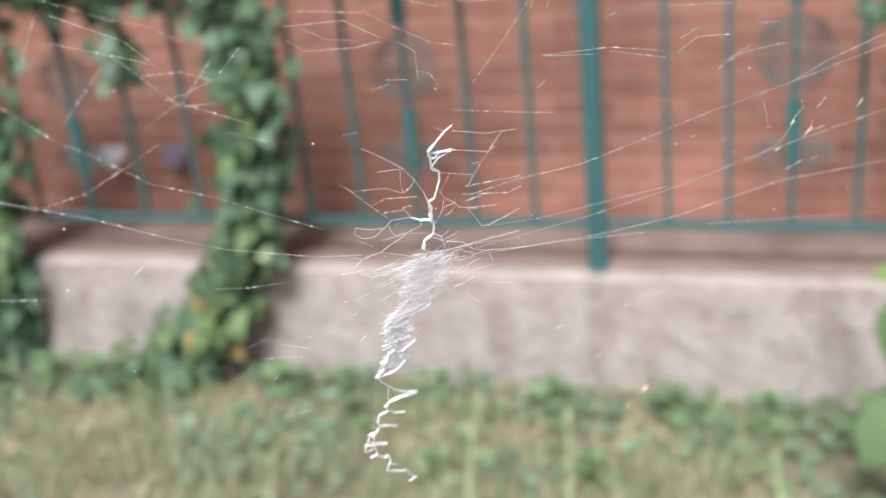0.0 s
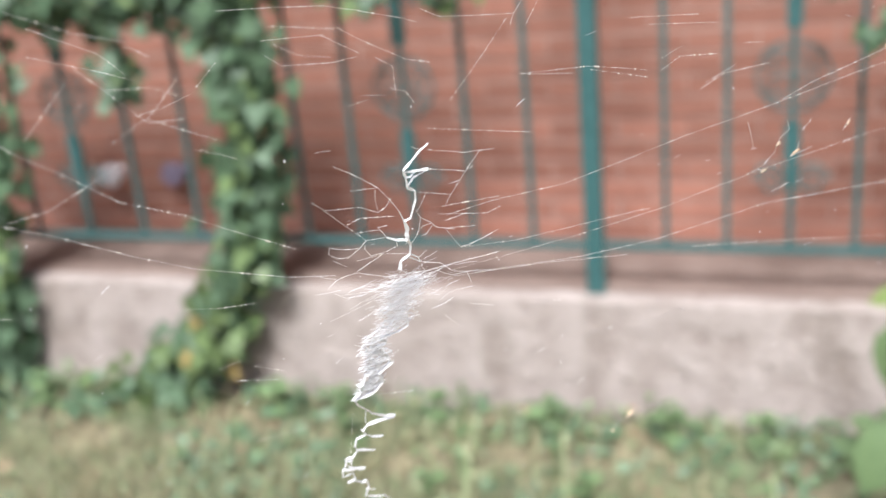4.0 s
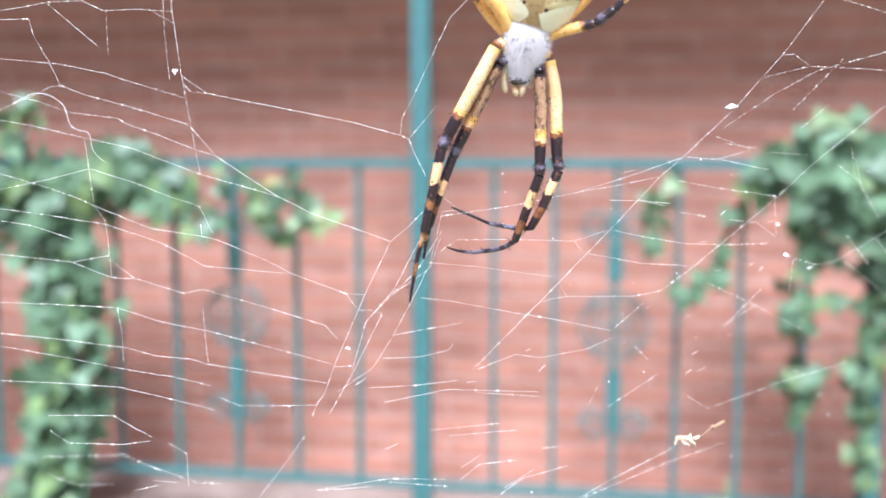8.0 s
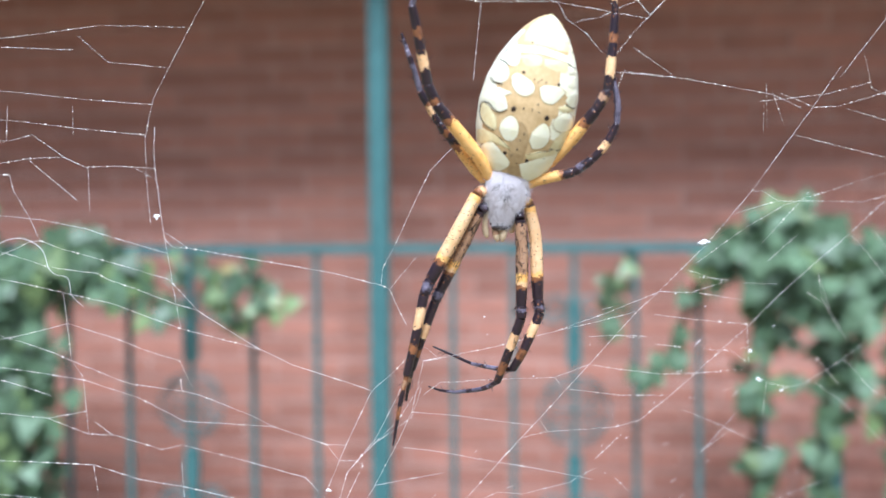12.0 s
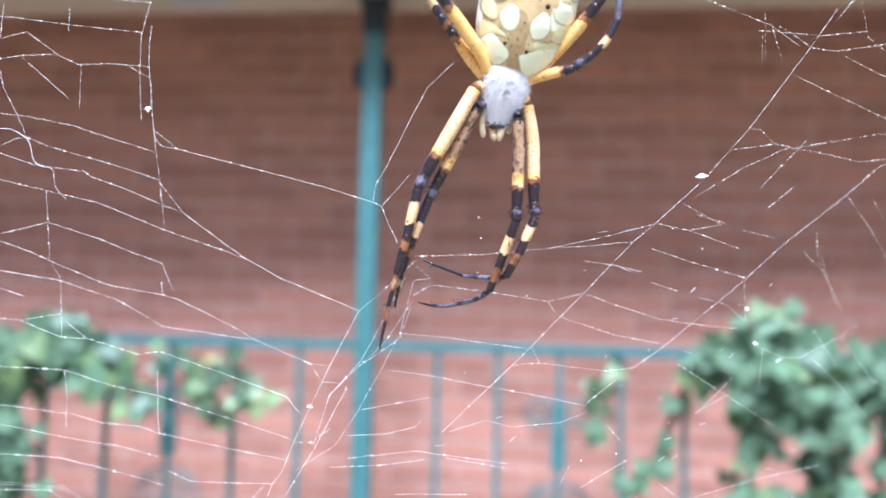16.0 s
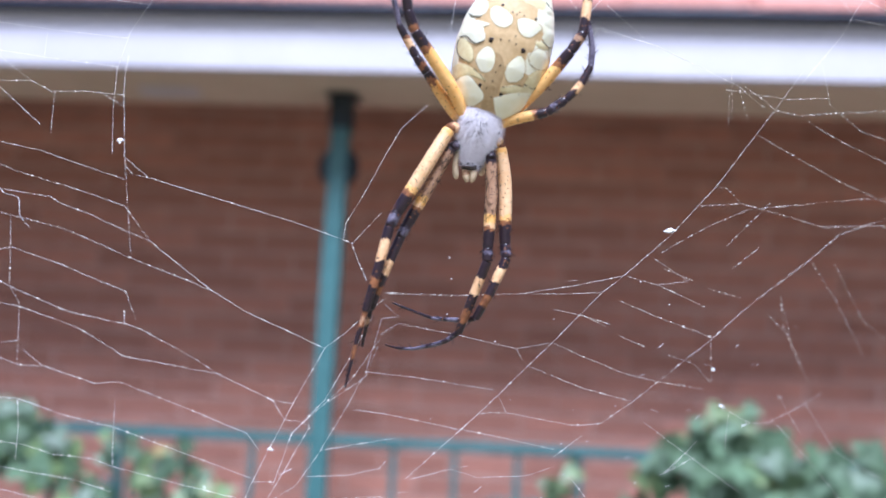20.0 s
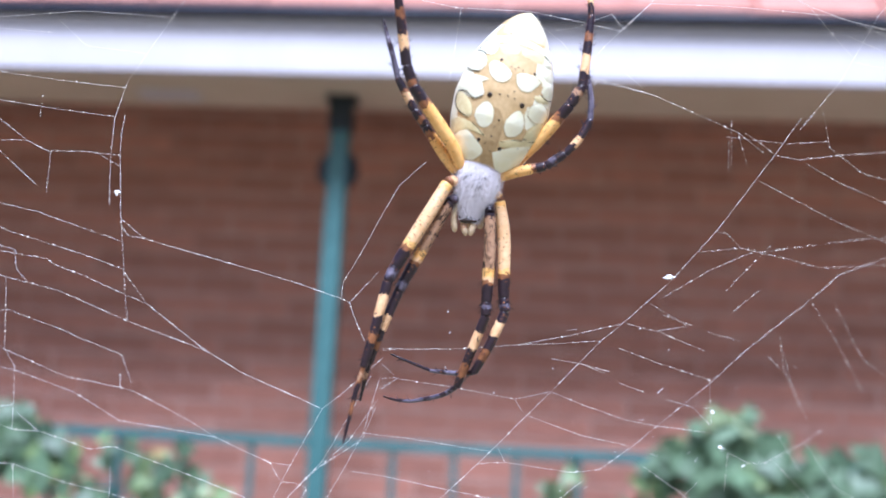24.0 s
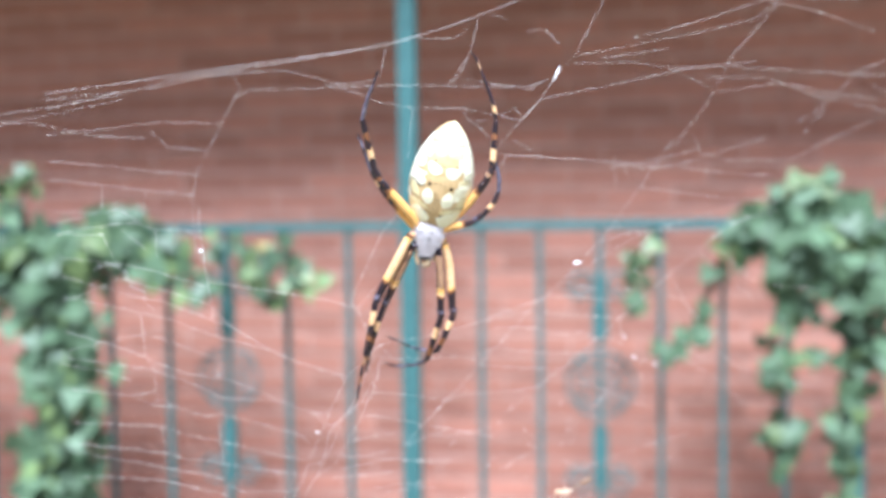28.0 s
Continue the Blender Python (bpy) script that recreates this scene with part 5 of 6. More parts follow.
strand("P", 3, 21.3, -7.9, 26.8, -8.4, 34.4, -10.0)
strand("P", 3, 26.1, -8.3, 31.2, -7.0)
strand("P", 3, 20.7, -11.2, 26.4, -12.4, 35.9, -14.0)
strand("P", 3, 15.6, -13.8, 18.9, -14.7)
strand("P", 3, 21.0, -15.7, 25.0, -16.6)
strand("P", 3, 11.4, -13.6, 15.6, -13.8, 19.7, -14.4)
strand("P", 3, 28.7, -17.3, 33.5, -18.1, 36.8, -20.5)
strand("P", 3, 35.9, -14.3, 37.0, -20.5)
strand("P", 3, 40.7, -24.5, 45.1, -26.1, 48.5, -25.9, 56.1, -22.2, 59.4, -20.2)
strand("P", 3, 49.1, -8.5, 51.0, -12.4, 55.1, -17.5, 55.9, -18.4)
strand("P", 3, 46.0, -9.4, 50.4, -12.0)
strand("P", 3, 40.7, -24.5, 40.8, -30.7)
strand("P", 3, 29.1, -34.7, 35.0, -31.9)
strand("P", 3, 26.0, -27.1, 32.0, -30.5, 43.5, -37.1)
strand("P", 3, 50.8, -26.1, 57.7, -30.9, 66.6, -39.2, 83.9, -45.2)
strand("P", 2, 26.4, -4.1, 33.8, 0.8, 40.0, 4.1, 57.0, 8.9, 70.8, 12.6)
strand("P", 2, 15.3, -35.8, 17.4, -38.2)
strand("P", 2, 4.7, -24.9, 5.8, -27.1)
strand("P", 2, -0.3, -30.0, 3.3, -26.4)
strand("P", 2, -5.4, -39.0, -1.4, -40.0, 2.4, -41.0)
strand("P", 2, 8.7, -43.7, 10.2, -40.8)
strand("P", 2, 35.7, 18.8, 38.2, 14.8)
strand("P", 2, 34.6, 17.3, 35.0, 13.5)
strand("P", 3, 35.7, -29.3, 29.8, -34.4)
strand("P", 3, 56.5, -22.5, 64.7, -29.8, 76.1, -34.6, 91.1, -39.2)
strand("P", 3, 50.0, -21.1, 56.1, -27.2)
strand("P", 2, 53.1, -0.5, 59.0, -5.0, 67.6, -13.0)
strand("P", 2, 57.9, 0.0, 66.2, -7.6, 71.7, -9.7, 91.3, -12.3)
strand("P", 2, 38.3, -4.2, 42.9, -0.3)
strand("P", 2, 47.9, -6.3, 49.3, -10.7, 54.0, -16.7)
strand("P", 2, 27.1, -6.1, 31.8, -6.8)
strand("P", 2, 36.9, -1.4, 43.9, 6.0)
strand("P", 2, 34.6, 19.9, 35.5, 14.4)
strand("L", 3, -100.5, -39.5, -88.4, -43.8, -84.1, -47.1)
strand("L", 3, -83.1, -53.1, -79.1, -52.2, -73.7, -50.2)
strand("L", 3, -61.0, -43.1, -56.6, -42.9, -51.5, -42.7)
strand("L", 3, -60.8, -45.1, -58.3, -46.7, -50.5, -46.5, -46.7, -45.8)
strand("L", 3, -44.2, -46.0, -41.8, -47.3, -41.7, -51.6)
strand("L", 3, -46.7, -51.1, -43.3, -51.2)
strand("L", 3, -49.0, -52.6, -45.9, -51.7)
strand("L", 3, -71.5, -16.8, -62.1, -18.1, -56.3, -19.8)
strand("L", 3, -51.9, -42.7, -46.6, -45.3)
strand("L", 3, -72.6, -49.3, -68.5, -45.6)
strand("L", 3, -101.3, -43.8, -88.8, -46.4, -83.2, -47.8)
strand("T", 6, -74.1, 33.3, -62.1, 34.3, -44.0, 36.2, -26.6, 38.1, -15.5, 38.9, -5.4, 40.4, 5.3, 42.9, 12.5, 45.3, 23.0, 48.8)
strand("T", 3, -74.0, 30.2, -62.0, 32.1, -48.5, 34.9, -32.6, 37.0, -18.0, 38.5, -6.2, 40.0, -1.3, 41.1)
strand("T", 3, -74.0, 32.0, -62.0, 32.8, -52.0, 33.7, -35.2, 36.4, -19.7, 38.3)
strand("T", 3, -32.5, 32.6, -24.8, 32.6, -17.9, 32.6, -5.3, 32.7, 4.9, 32.3, 13.4, 31.7, 20.2, 31.9, 24.1, 33.2)
strand("T", 3, 24.1, 33.2, 27.7, 36.8, 32.0, 44.8, 35.6, 52.1)
strand("T", 3, 27.7, 36.8, 39.3, 39.6, 51.2, 42.8, 62.2, 46.1, 68.1, 50.9)
strand("T", 3, 27.7, 35.5, 37.7, 36.4, 45.0, 36.0, 57.0, 37.2, 79.1, 37.6, 95.7, 38.2)
strand("T", 3, 72.8, 56.6, 68.1, 50.9, 57.8, 39.2, 52.6, 29.5, 46.4, 21.6)
strand("T", 3, 21.8, 29.5, 16.6, 24.2, 13.4, 20.3)
strand("T", 3, 24.1, 33.0, 21.8, 29.5, 18.2, 25.8, 7.0, 28.2)
strand("T", 3, -2.0, 28.5, -7.8, 29.7, -10.7, 31.0, -14.5, 32.5)
strand("T", 3, -2.0, 28.5, 7.0, 28.2)
strand("T", 3, 7.6, 28.2, 8.6, 26.1, 11.0, 24.3, 12.8, 21.9)
strand("T", 3, -1.6, 28.4, -2.0, 24.7, -2.6, 19.0)
strand("T", 3, -33.0, 32.6, -35.6, 31.2, -40.2, 23.2, -43.2, 17.8, -44.4, 12.8, -44.3, 7.7, -43.8, 1.9)
strand("T", 3, -73.8, 25.3, -61.8, 26.1, -50.1, 27.2, -39.0, 26.6)
strand("T", 3, -53.2, 26.0, -49.1, 22.5, -41.3, 21.6)
strand("T", 3, -73.7, 20.2, -61.6, 19.0, -52.6, 17.9, -43.2, 17.0)
strand("T", 3, -73.5, 16.5, -61.5, 15.3, -52.5, 14.1, -44.4, 13.2)
strand("T", 3, 14.2, 19.6, 22.9, 19.2, 35.8, 18.5, 40.6, 17.2)
strand("T", 3, 34.0, 17.5, 44.4, 19.3, 51.9, 21.5)
strand("T", 3, 54.9, 32.4, 68.6, 34.9, 80.1, 32.9, 97.8, 30.8)
strand("T", 3, 50.0, 25.0, 52.3, 20.8, 59.3, 19.1, 73.8, 19.7, 82.1, 23.8, 98.0, 30.1)
strand("T", 3, 4.9, 32.3, 7.4, 34.3, 9.4, 39.1, 10.6, 44.4)
strand("T", 3, 9.4, 38.3, 7.0, 35.1, 5.3, 32.7)
strand("T", 3, -35.6, 31.2, -34.3, 32.7, -36.1, 36.2)
strand("T", 3, -39.6, 35.5, -26.5, 36.2, -14.5, 33.2)
strand("T", 3, -1.3, 41.1, 6.1, 40.7, 8.6, 42.4)
strand("T", 3, -17.9, 32.9, -11.6, 33.3, -8.7, 33.9)
strand("T", 3, -6.2, 40.0, -7.8, 33.8)
strand("T", 3, 19.4, 41.4, 22.2, 41.9, 25.0, 39.3)
strand("T", 3, 38.3, 40.5, 51.0, 44.6, 68.0, 51.3)
strand("T", 3, 32.5, 36.6, 39.3, 38.1, 44.7, 39.4)
strand("T", 3, 45.0, 36.0, 53.8, 32.9)
strand("T", 3, 71.1, 34.8, 78.8, 34.0, 96.0, 32.9)
strand("T", 3, 21.8, 29.5, 33.5, 32.1, 48.9, 36.2, 63.4, 38.6)
strand("T", 3, 12.6, 44.9, 16.2, 43.8)
strand("T", 3, 7.4, 33.5, 20.2, 31.1, 20.6, 31.9)
strand("T", 3, 16.5, 22.4, 21.3, 19.5)
strand("T", 3, 22.9, 19.2, 15.4, 19.6, 14.6, 17.6)
strand("T", 3, 18.6, 26.0, 17.0, 28.0, 12.6, 26.1, 9.8, 25.7)
strand("T", 5, -102.5, 28.0, -86.1, 29.3, -71.4, 30.8, -58.2, 32.9)
strand("T", 3, -102.4, 29.6, -86.2, 28.3, -74.0, 27.1, -64.4, 24.9, -53.8, 24.2)
strand("T", 3, -102.6, 25.2, -86.2, 27.1, -72.7, 29.2, -58.3, 31.6)
strand("T", 3, 64.2, 49.9, 81.9, 51.8, 94.4, 53.9, 113.1, 56.8)
strand("T", 3, 64.2, 49.5, 76.8, 48.8, 90.1, 46.7)
strand("T", 3, 76.0, 25.2, 82.2, 32.7, 87.2, 38.2, 96.9, 42.4, 115.4, 49.1)
strand("T", 3, 66.4, 35.6, 80.8, 32.1, 74.2, 27.3)
strand("T", 3, 52.6, 35.0, 65.7, 35.6)
strand("T", 3, 87.2, 38.4, 99.0, 33.1, 121.7, 27.7)
strand("P", 5, -80.5, -52.4, -71.4, -53.6, -65.9, -57.5, -61.3, -62.2, -57.5, -65.5, -50.3, -69.7, -46.1, -71.1)
strand("P", 5, -32.1, -75.9, -19.8, -77.5, -10.0, -77.7, 5.5, -75.6, 22.4, -76.8, 34.3, -78.2)
strand("P", 5, -36.0, -75.5, -24.8, -77.0, -14.0, -79.3)
strand("P", 3, -76.2, -40.2, -69.8, -43.8, -66.6, -48.1, -64.1, -50.3, -59.9, -54.7, -55.8, -57.9, -52.1, -61.9, -48.3, -65.8)
strand("P", 3, -34.5, -74.5, -20.0, -73.5, -8.8, -72.0, 3.0, -69.3, 21.3, -66.3, 32.1, -65.5)
strand("P", 3, -32.5, -71.0, -26.7, -71.9, -16.2, -71.6, -10.3, -71.5)
strand("P", 3, -5.4, -80.8, 7.4, -84.1, 23.6, -88.7, 36.7, -92.6)
strand("P", 3, -33.2, -65.3, -28.3, -64.5, -20.1, -64.2, -13.1, -62.5, -5.2, -60.4, 6.1, -58.1, 20.1, -54.8, 30.2, -53.6)
strand("P", 3, -68.5, -55.0, -65.2, -54.4, -62.1, -52.6, -58.7, -50.4)
strand("P", 3, -65.7, -46.6, -61.9, -41.3)
strand("P", 3, -67.7, -40.1, -66.0, -35.4)
strand("P", 3, -61.3, -40.0, -59.3, -42.8, -55.8, -43.1, -53.8, -44.4)
strand("P", 3, -59.3, -42.8, -56.5, -46.8, -53.5, -47.0)
strand("P", 3, -65.3, -33.8, -60.8, -36.6, -57.1, -38.1)
strand("P", 3, -57.3, -38.4, -55.4, -40.0)
strand("P", 3, -60.5, -71.1, -57.7, -72.1, -54.3, -72.6)
strand("P", 3, -84.9, -65.2, -76.7, -65.7, -73.2, -67.2)
strand("P", 3, -53.2, -50.4, -50.0, -52.2)
strand("P", 3, -40.1, -39.3, -38.2, -41.0, -34.1, -44.0, -31.8, -44.8)
strand("P", 3, -46.0, -38.3, -40.1, -39.5)
strand("P", 3, -45.7, -40.2, -43.6, -41.9, -40.7, -42.6)
strand("P", 3, -32.6, -52.6, -28.0, -53.8, -21.8, -55.5)
strand("P", 3, -30.4, -49.9, -26.9, -45.1, -24.0, -40.8)
strand("P", 3, -35.8, -47.1, -34.4, -47.7, -33.7, -49.2)
strand("P", 3, -2.8, -53.7, 0.1, -52.1, 6.0, -51.7)
strand("P", 3, -7.6, -50.4, -5.2, -48.8, -0.7, -49.3)
strand("P", 3, -15.5, -48.7, -9.0, -50.9)
strand("P", 3, -22.9, -47.9, -17.4, -48.8)
strand("P", 3, 2.6, -48.4, 5.1, -48.7)
strand("P", 3, -8.9, -44.1, -0.7, -45.1)
strand("P", 3, -60.5, -84.8, -56.6, -86.5)
strand("P", 3, -57.9, -83.1, -55.6, -85.2)
strand("P", 3, -62.5, -97.4, -56.7, -97.5)
strand("P", 3, -49.4, -94.1, -44.0, -95.8)
strand("P", 3, -51.5, -97.0, -54.2, -105.8)
strand("P", 3, -58.8, -81.4, -61.1, -82.1)
strand("P", 3, -20.5, -119.8, -16.4, -116.1)
strand("P", 3, -23.1, -47.8, -15.7, -48.2, -9.2, -49.9)
strand("P", 3, -16.1, -38.3, -9.0, -37.9, 2.3, -40.3)
strand("P", 3, -11.1, -42.9, -2.8, -43.7)
strand("P", 3, 11.6, -44.2, 18.9, -40.6)
strand("P", 3, 23.4, -44.7, 27.1, -47.5, 40.5, -45.4, 53.1, -44.2)
strand("P", 3, -2.2, -52.9, 1.5, -51.2)
strand("P", 3, -7.4, -48.7, -5.0, -47.5)
strand("P", 3, -59.5, -48.4, -56.6, -46.3, -51.3, -49.8)
strand("P", 3, -56.4, -46.4, -53.5, -42.3)
strand("P", 7, 3.1, -60.3, 3.5, -62.3, 3.8, -64.8)
strand("P", 7, 3.3, -65.0, 4.2, -64.8)
strand("P", 7, 8.8, -62.7, 7.5, -64.0, 6.7, -66.4, 5.2, -68.2)
strand("P", 7, 10.2, -65.4, 9.6, -67.5, 9.0, -67.9)
strand("P", 7, 9.0, -67.6, 12.0, -66.8)
strand("P", 7, 8.4, -61.3, 8.7, -62.7)
strand("P", 7, 10.6, -63.4, 11.9, -61.7)
strand("P", 7, 17.4, -62.9, 16.6, -64.9)
strand("P", 7, 6.4, -73.6, 8.8, -72.6)
strand("P", 4, 0.2, -70.3, 5.1, -68.4)
strand("P", 4, 6.9, -57.9, 11.8, -55.5, 21.9, -52.5)


def lean_ribbon(bm, line, rad, sides):
    """A flattened strip of silk along a line, its upper edge leaning back."""
    rings = []
    for n, p in enumerate(line):
        ahead = line[min(n + 1, len(line) - 1)] - line[max(n - 1, 0)]
        side = Vector((-ahead.z, 0, ahead.x))
        side = side.normalized() if side.length > 1e-6 else Vector((0, 0, 1))
        r = rad[n] if isinstance(rad, list) else rad
        row = []
        for k in range(sides):
            a = 2 * math.pi * k / sides
            off = side * math.cos(a) * r
            row.append(bm.verts.new(p + off + Vector((0, math.sin(a) * r * 0.3 + 0.75 * off.z, 0))))
        rings.append(row)
    for lo, hi in zip(rings, rings[1:]):
        for k in range(sides):
            bm.faces.new((lo[k], lo[(k + 1) % sides], hi[(k + 1) % sides], hi[k]))
    bm.faces.new(rings[0])
    bm.faces.new(rings[-1])


def silk_band(points, widths, layer="P", name="silk_band"):
    bm = bmesh.new()
    pts = [Vector((x, web_depth(layer, x, z) - 0.05 * (n % 2), z)) for n, (x, z) in enumerate(points)]
    line = [p for a, b in zip(pts, pts[1:]) for p in (a, a.lerp(b, 0.3), a.lerp(b, 0.7))] + [pts[-1]]
    rad = []
    for n in range(len(line)):
        f = n / (len(line) - 1) * (len(widths) - 1)
        i = min(int(f), len(widths) - 2)
        rad.append((widths[i] + (widths[i + 1] - widths[i]) * (f - i)) * WEB_RNG.uniform(0.8, 1.5))
    lean_ribbon(bm, line, rad, 8)
    bmesh.ops.recalc_face_normals(bm, faces=bm.faces)
    for v in bm.verts:
        v.co += Vector((noise.noise(v.co * 3.1), 0, noise.noise(v.co * 3.7))) * 0.08
    ob = part(name, bm, M_DENSE, web, "bright white zigzag silk band")
    ob.data.transform(Matrix.Scale(0.001, 4))
    return ob


silk_band(((-32.7, -54.4), (-33.5, -55), (-34.8, -56.4), (-35.8, -57.5)), (0.05, 0.1, 0.12, 0.14))
silk_band(((-35.8, -57.5), (-35.8, -58.5), (-36, -60), (-35.4, -60.7), (-35.7, -62.1), (-36.3, -63.5), (-36.8, -64.6), (-37.5, -64.9)), (0.14, 0.16, 0.16, 0.14, 0.12, 0.12, 0.1, 0.14))
silk_band(((-37.5, -64.9), (-37.5, -66.2), (-37.8, -67.2), (-37.9, -67.9), (-37.8, -68.7), (-38.2, -70.2), (-39.4, -71.1), (-39.8, -72.5)), (0.16, 0.24, 0.34, 0.26, 0.16, 0.12, 0.14, 0.26))
silk_band(((-35.8, -57.8), (-34.7, -57.8), (-33.4, -57.9)), (0.12, 0.1, 0.12))
silk_band(((-33.5, -58), (-35.1, -58.7), (-35.8, -59.6), (-36, -60)), (0.05, 0.12, 0.12, 0.1))
silk_band(((-35.8, -58.5), (-35.4, -58.5), (-34.7, -58)), (0.1, 0.1, 0.06))
silk_band(((-39.8, -66.8), (-39, -67.5), (-37.9, -67.9)), (0.08, 0.12, 0.16))
silk_band(((-37.6, -63.4), (-37.5, -64.9)), (0.05, 0.1))
silk_band(((-38.2, -70.2), (-37.5, -71.1), (-37.5, -71.9), (-38.4, -70.7), (-39.4, -71.1)), (0.1, 0.1, 0.08, 0.1))
silk_band(((-41.1, -80.7), (-41.4, -82.5), (-42.6, -83.2), (-44.8, -83.7), (-44.4, -84.7), (-45.5, -85.2), (-44.8, -88.7), (-46.7, -90.2), (-46.8, -92.2), (-48.3, -93.8), (-50.7, -94.5)), (0.06, 0.09, 0.1, 0.12, 0.16, 0.2, 0.3, 0.26, 0.26, 0.24, 0.22))
silk_band(((-43.4, -79.6), (-43.7, -81.2), (-46.2, -83.2), (-46.9, -83.9), (-46.6, -85), (-47.5, -86)), (0.04, 0.06, 0.05, 0.04, 0.05, 0.03))
silk_band(((-47.9, -88.3), (-47.2, -89.5), (-48.2, -90.1), (-48.9, -91.7), (-49.5, -91.8), (-49.5, -93.2), (-50.7, -94.3)), (0.1, 0.2, 0.22, 0.24, 0.2, 0.18, 0.18))
silk_band(((-50.7, -94.3), (-50.5, -95.8), (-50, -97), (-49.5, -98.3), (-48.4, -99.5), (-47.3, -100)), (0.14, 0.14, 0.15, 0.16, 0.2, 0.22))
silk_band(((-47.3, -100.2), (-49.2, -100.1), (-50.7, -100.4), (-51.6, -101.5)), (0.2, 0.2, 0.18, 0.14))
silk_band(((-50, -97), (-50.8, -99.9)), (0.05, 0.05))
silk_band(((-51.6, -101.1), (-51.4, -102.5), (-50.8, -103.4), (-49.7, -103.8)), (0.14, 0.13, 0.17, 0.17))
silk_band(((-51.4, -102.5), (-52.7, -102.9), (-53.4, -104.7), (-53.1, -105.6)), (0.12, 0.13, 0.16, 0.14))
silk_band(((-53.4, -105.3), (-52.4, -105.9), (-51.4, -106.6)), (0.14, 0.16, 0.18))
silk_band(((-53.2, -105.4), (-54.2, -106.8), (-54.9, -106.7), (-55.7, -108.7)), (0.12, 0.13, 0.14, 0.14))
silk_band(((-55.2, -106.7), (-54.7, -107.5), (-54.3, -106.9), (-55, -109), (-55.4, -108.2)), (0.12, 0.2, 0.14, 0.16, 0.14))
silk_band(((-56.2, -109.1), (-54.8, -109.5), (-53.6, -110.2)), (0.18, 0.26, 0.26))
silk_band(((-56.1, -109.2), (-56.5, -110.8), (-55.2, -110.5), (-55.3, -112), (-56.4, -112.5)), (0.12, 0.12, 0.14, 0.14, 0.1))
silk_band(((-56.4, -112.3), (-55.6, -112.5), (-54.8, -113.3)), (0.1, 0.14, 0.14))
silk_band(((-54.9, -113.5), (-54.2, -113.1), (-54.4, -115), (-54.9, -115.4), (-53.9, -116.1)), (0.12, 0.16, 0.18, 0.12, 0.1))
silk_band(((-54.4, -115), (-55.4, -117.1), (-54.5, -117.8), (-53.3, -118.5)), (0.14, 0.15, 0.15, 0.13))
silk_band(((-53.3, -118.1), (-53, -120.4), (-52.4, -121.2), (-53.6, -121.6)), (0.13, 0.14, 0.13, 0.08))
silk_band(((-53.2, -118.4), (-52.7, -120), (-52.9, -121.1)), (0.1, 0.1, 0.08))
strand("P", 9, -36, -63.6, -35.8, -64.9, -36.4, -66.6, -37, -67.8, -37.8, -68.7)
strand("P", 9, -35.8, -64.9, -34.9, -66, -34.7, -66.8, -33.8, -67.3, -32.8, -67.8)
strand("P", 9, -34.9, -66, -36, -66.3, -36.7, -67.2)
strand("P", 9, -35, -66.5, -35.8, -67.5, -36.3, -67.7)
strand("P", 9, -39.8, -66.8, -40.2, -65, -39.3, -65)
strand("P", 9, -39.8, -66.8, -41.8, -66.6, -42.7, -67.6, -44.2, -68.7, -45.2, -68.5, -45.8, -67.5, -45.4, -66.6, -44.1, -67.4, -42.7, -67.6)
strand("P", 9, -39, -67.5, -39.1, -68.5, -40.7, -69.1, -42, -69.2, -42.3, -67.9, -42.1, -67.4)
strand("P", 9, -40.7, -69.1, -41.3, -69.6, -44, -71.2)
strand("P", 9, -37.6, -63.4, -38.1, -61, -38.7, -59.2, -39.6, -57.9, -40.7, -56.4)
strand("P", 9, -37.5, -71.9, -35.6, -72.8, -34.6, -74.6, -33.1, -75.4, -33, -77.4)
strand("P", 9, -39.8, -72.5, -39.2, -73.4, -37.1, -73.6, -34.2, -73.4, -29, -73.2)
strand("P", 9, -44, -71.4, -41.5, -73.1, -39.2, -73.4)
strand("P", 9, -47.4, -73, -46.3, -71.9, -45.2, -71.5, -44, -71.4)
strand("P", 9, -32.9, -70.9, -31.9, -70.8, -30.4, -70.3, -28.3, -69.3)
strand("P", 9, -36.4, -70.2, -37.5, -71.1, -37.5, -73.1)
strand("P", 9, -36.2, -74, -34.8, -75.4, -32.7, -75.4, -29.5, -76.3)
strand("P", 5, -43.1, -63.8, -41.5, -63.1, -38.3, -63.8)
strand("P", 5, -43.1, -63.8, -41.8, -66.6)
strand("P", 5, -45, -59.6, -44.3, -61, -43.1, -63.8)
strand("P", 5, -40.7, -56.4, -41.8, -55.2)
strand("P", 5, -38.7, -59.2, -41.3, -58.9)
strand("P", 5, -39, -59.3, -39.4, -60.9, -39.6, -62.8)
strand("P", 5, -44.3, -61, -41.1, -61.5, -39.6, -62.8)
strand("P", 5, -42.3, -65.2, -40.2, -65.4)
strand("P", 5, -38.2, -70.2, -40.6, -69.3)
strand("P", 5, -32.8, -55.2, -29.5, -56.5, -27.9, -56.6, -26.4, -56.8)
strand("P", 5, -33.4, -57.9, -29.9, -59.2, -29.1, -58.7)
strand("P", 5, -35.2, -60.9, -32.1, -62.3)
strand("P", 5, -32.1, -62.3, -29.9, -59.2, -27.9, -56.6)
strand("P", 5, -35.9, -63.8, -34.4, -61.3)
strand("P", 5, -33.3, -63.8, -27.3, -64)
strand("P", 5, -32.1, -62.3, -33.1, -63.9)
strand("P", 5, -33.9, -64.9, -29.1, -66.3, -27.6, -65.7)
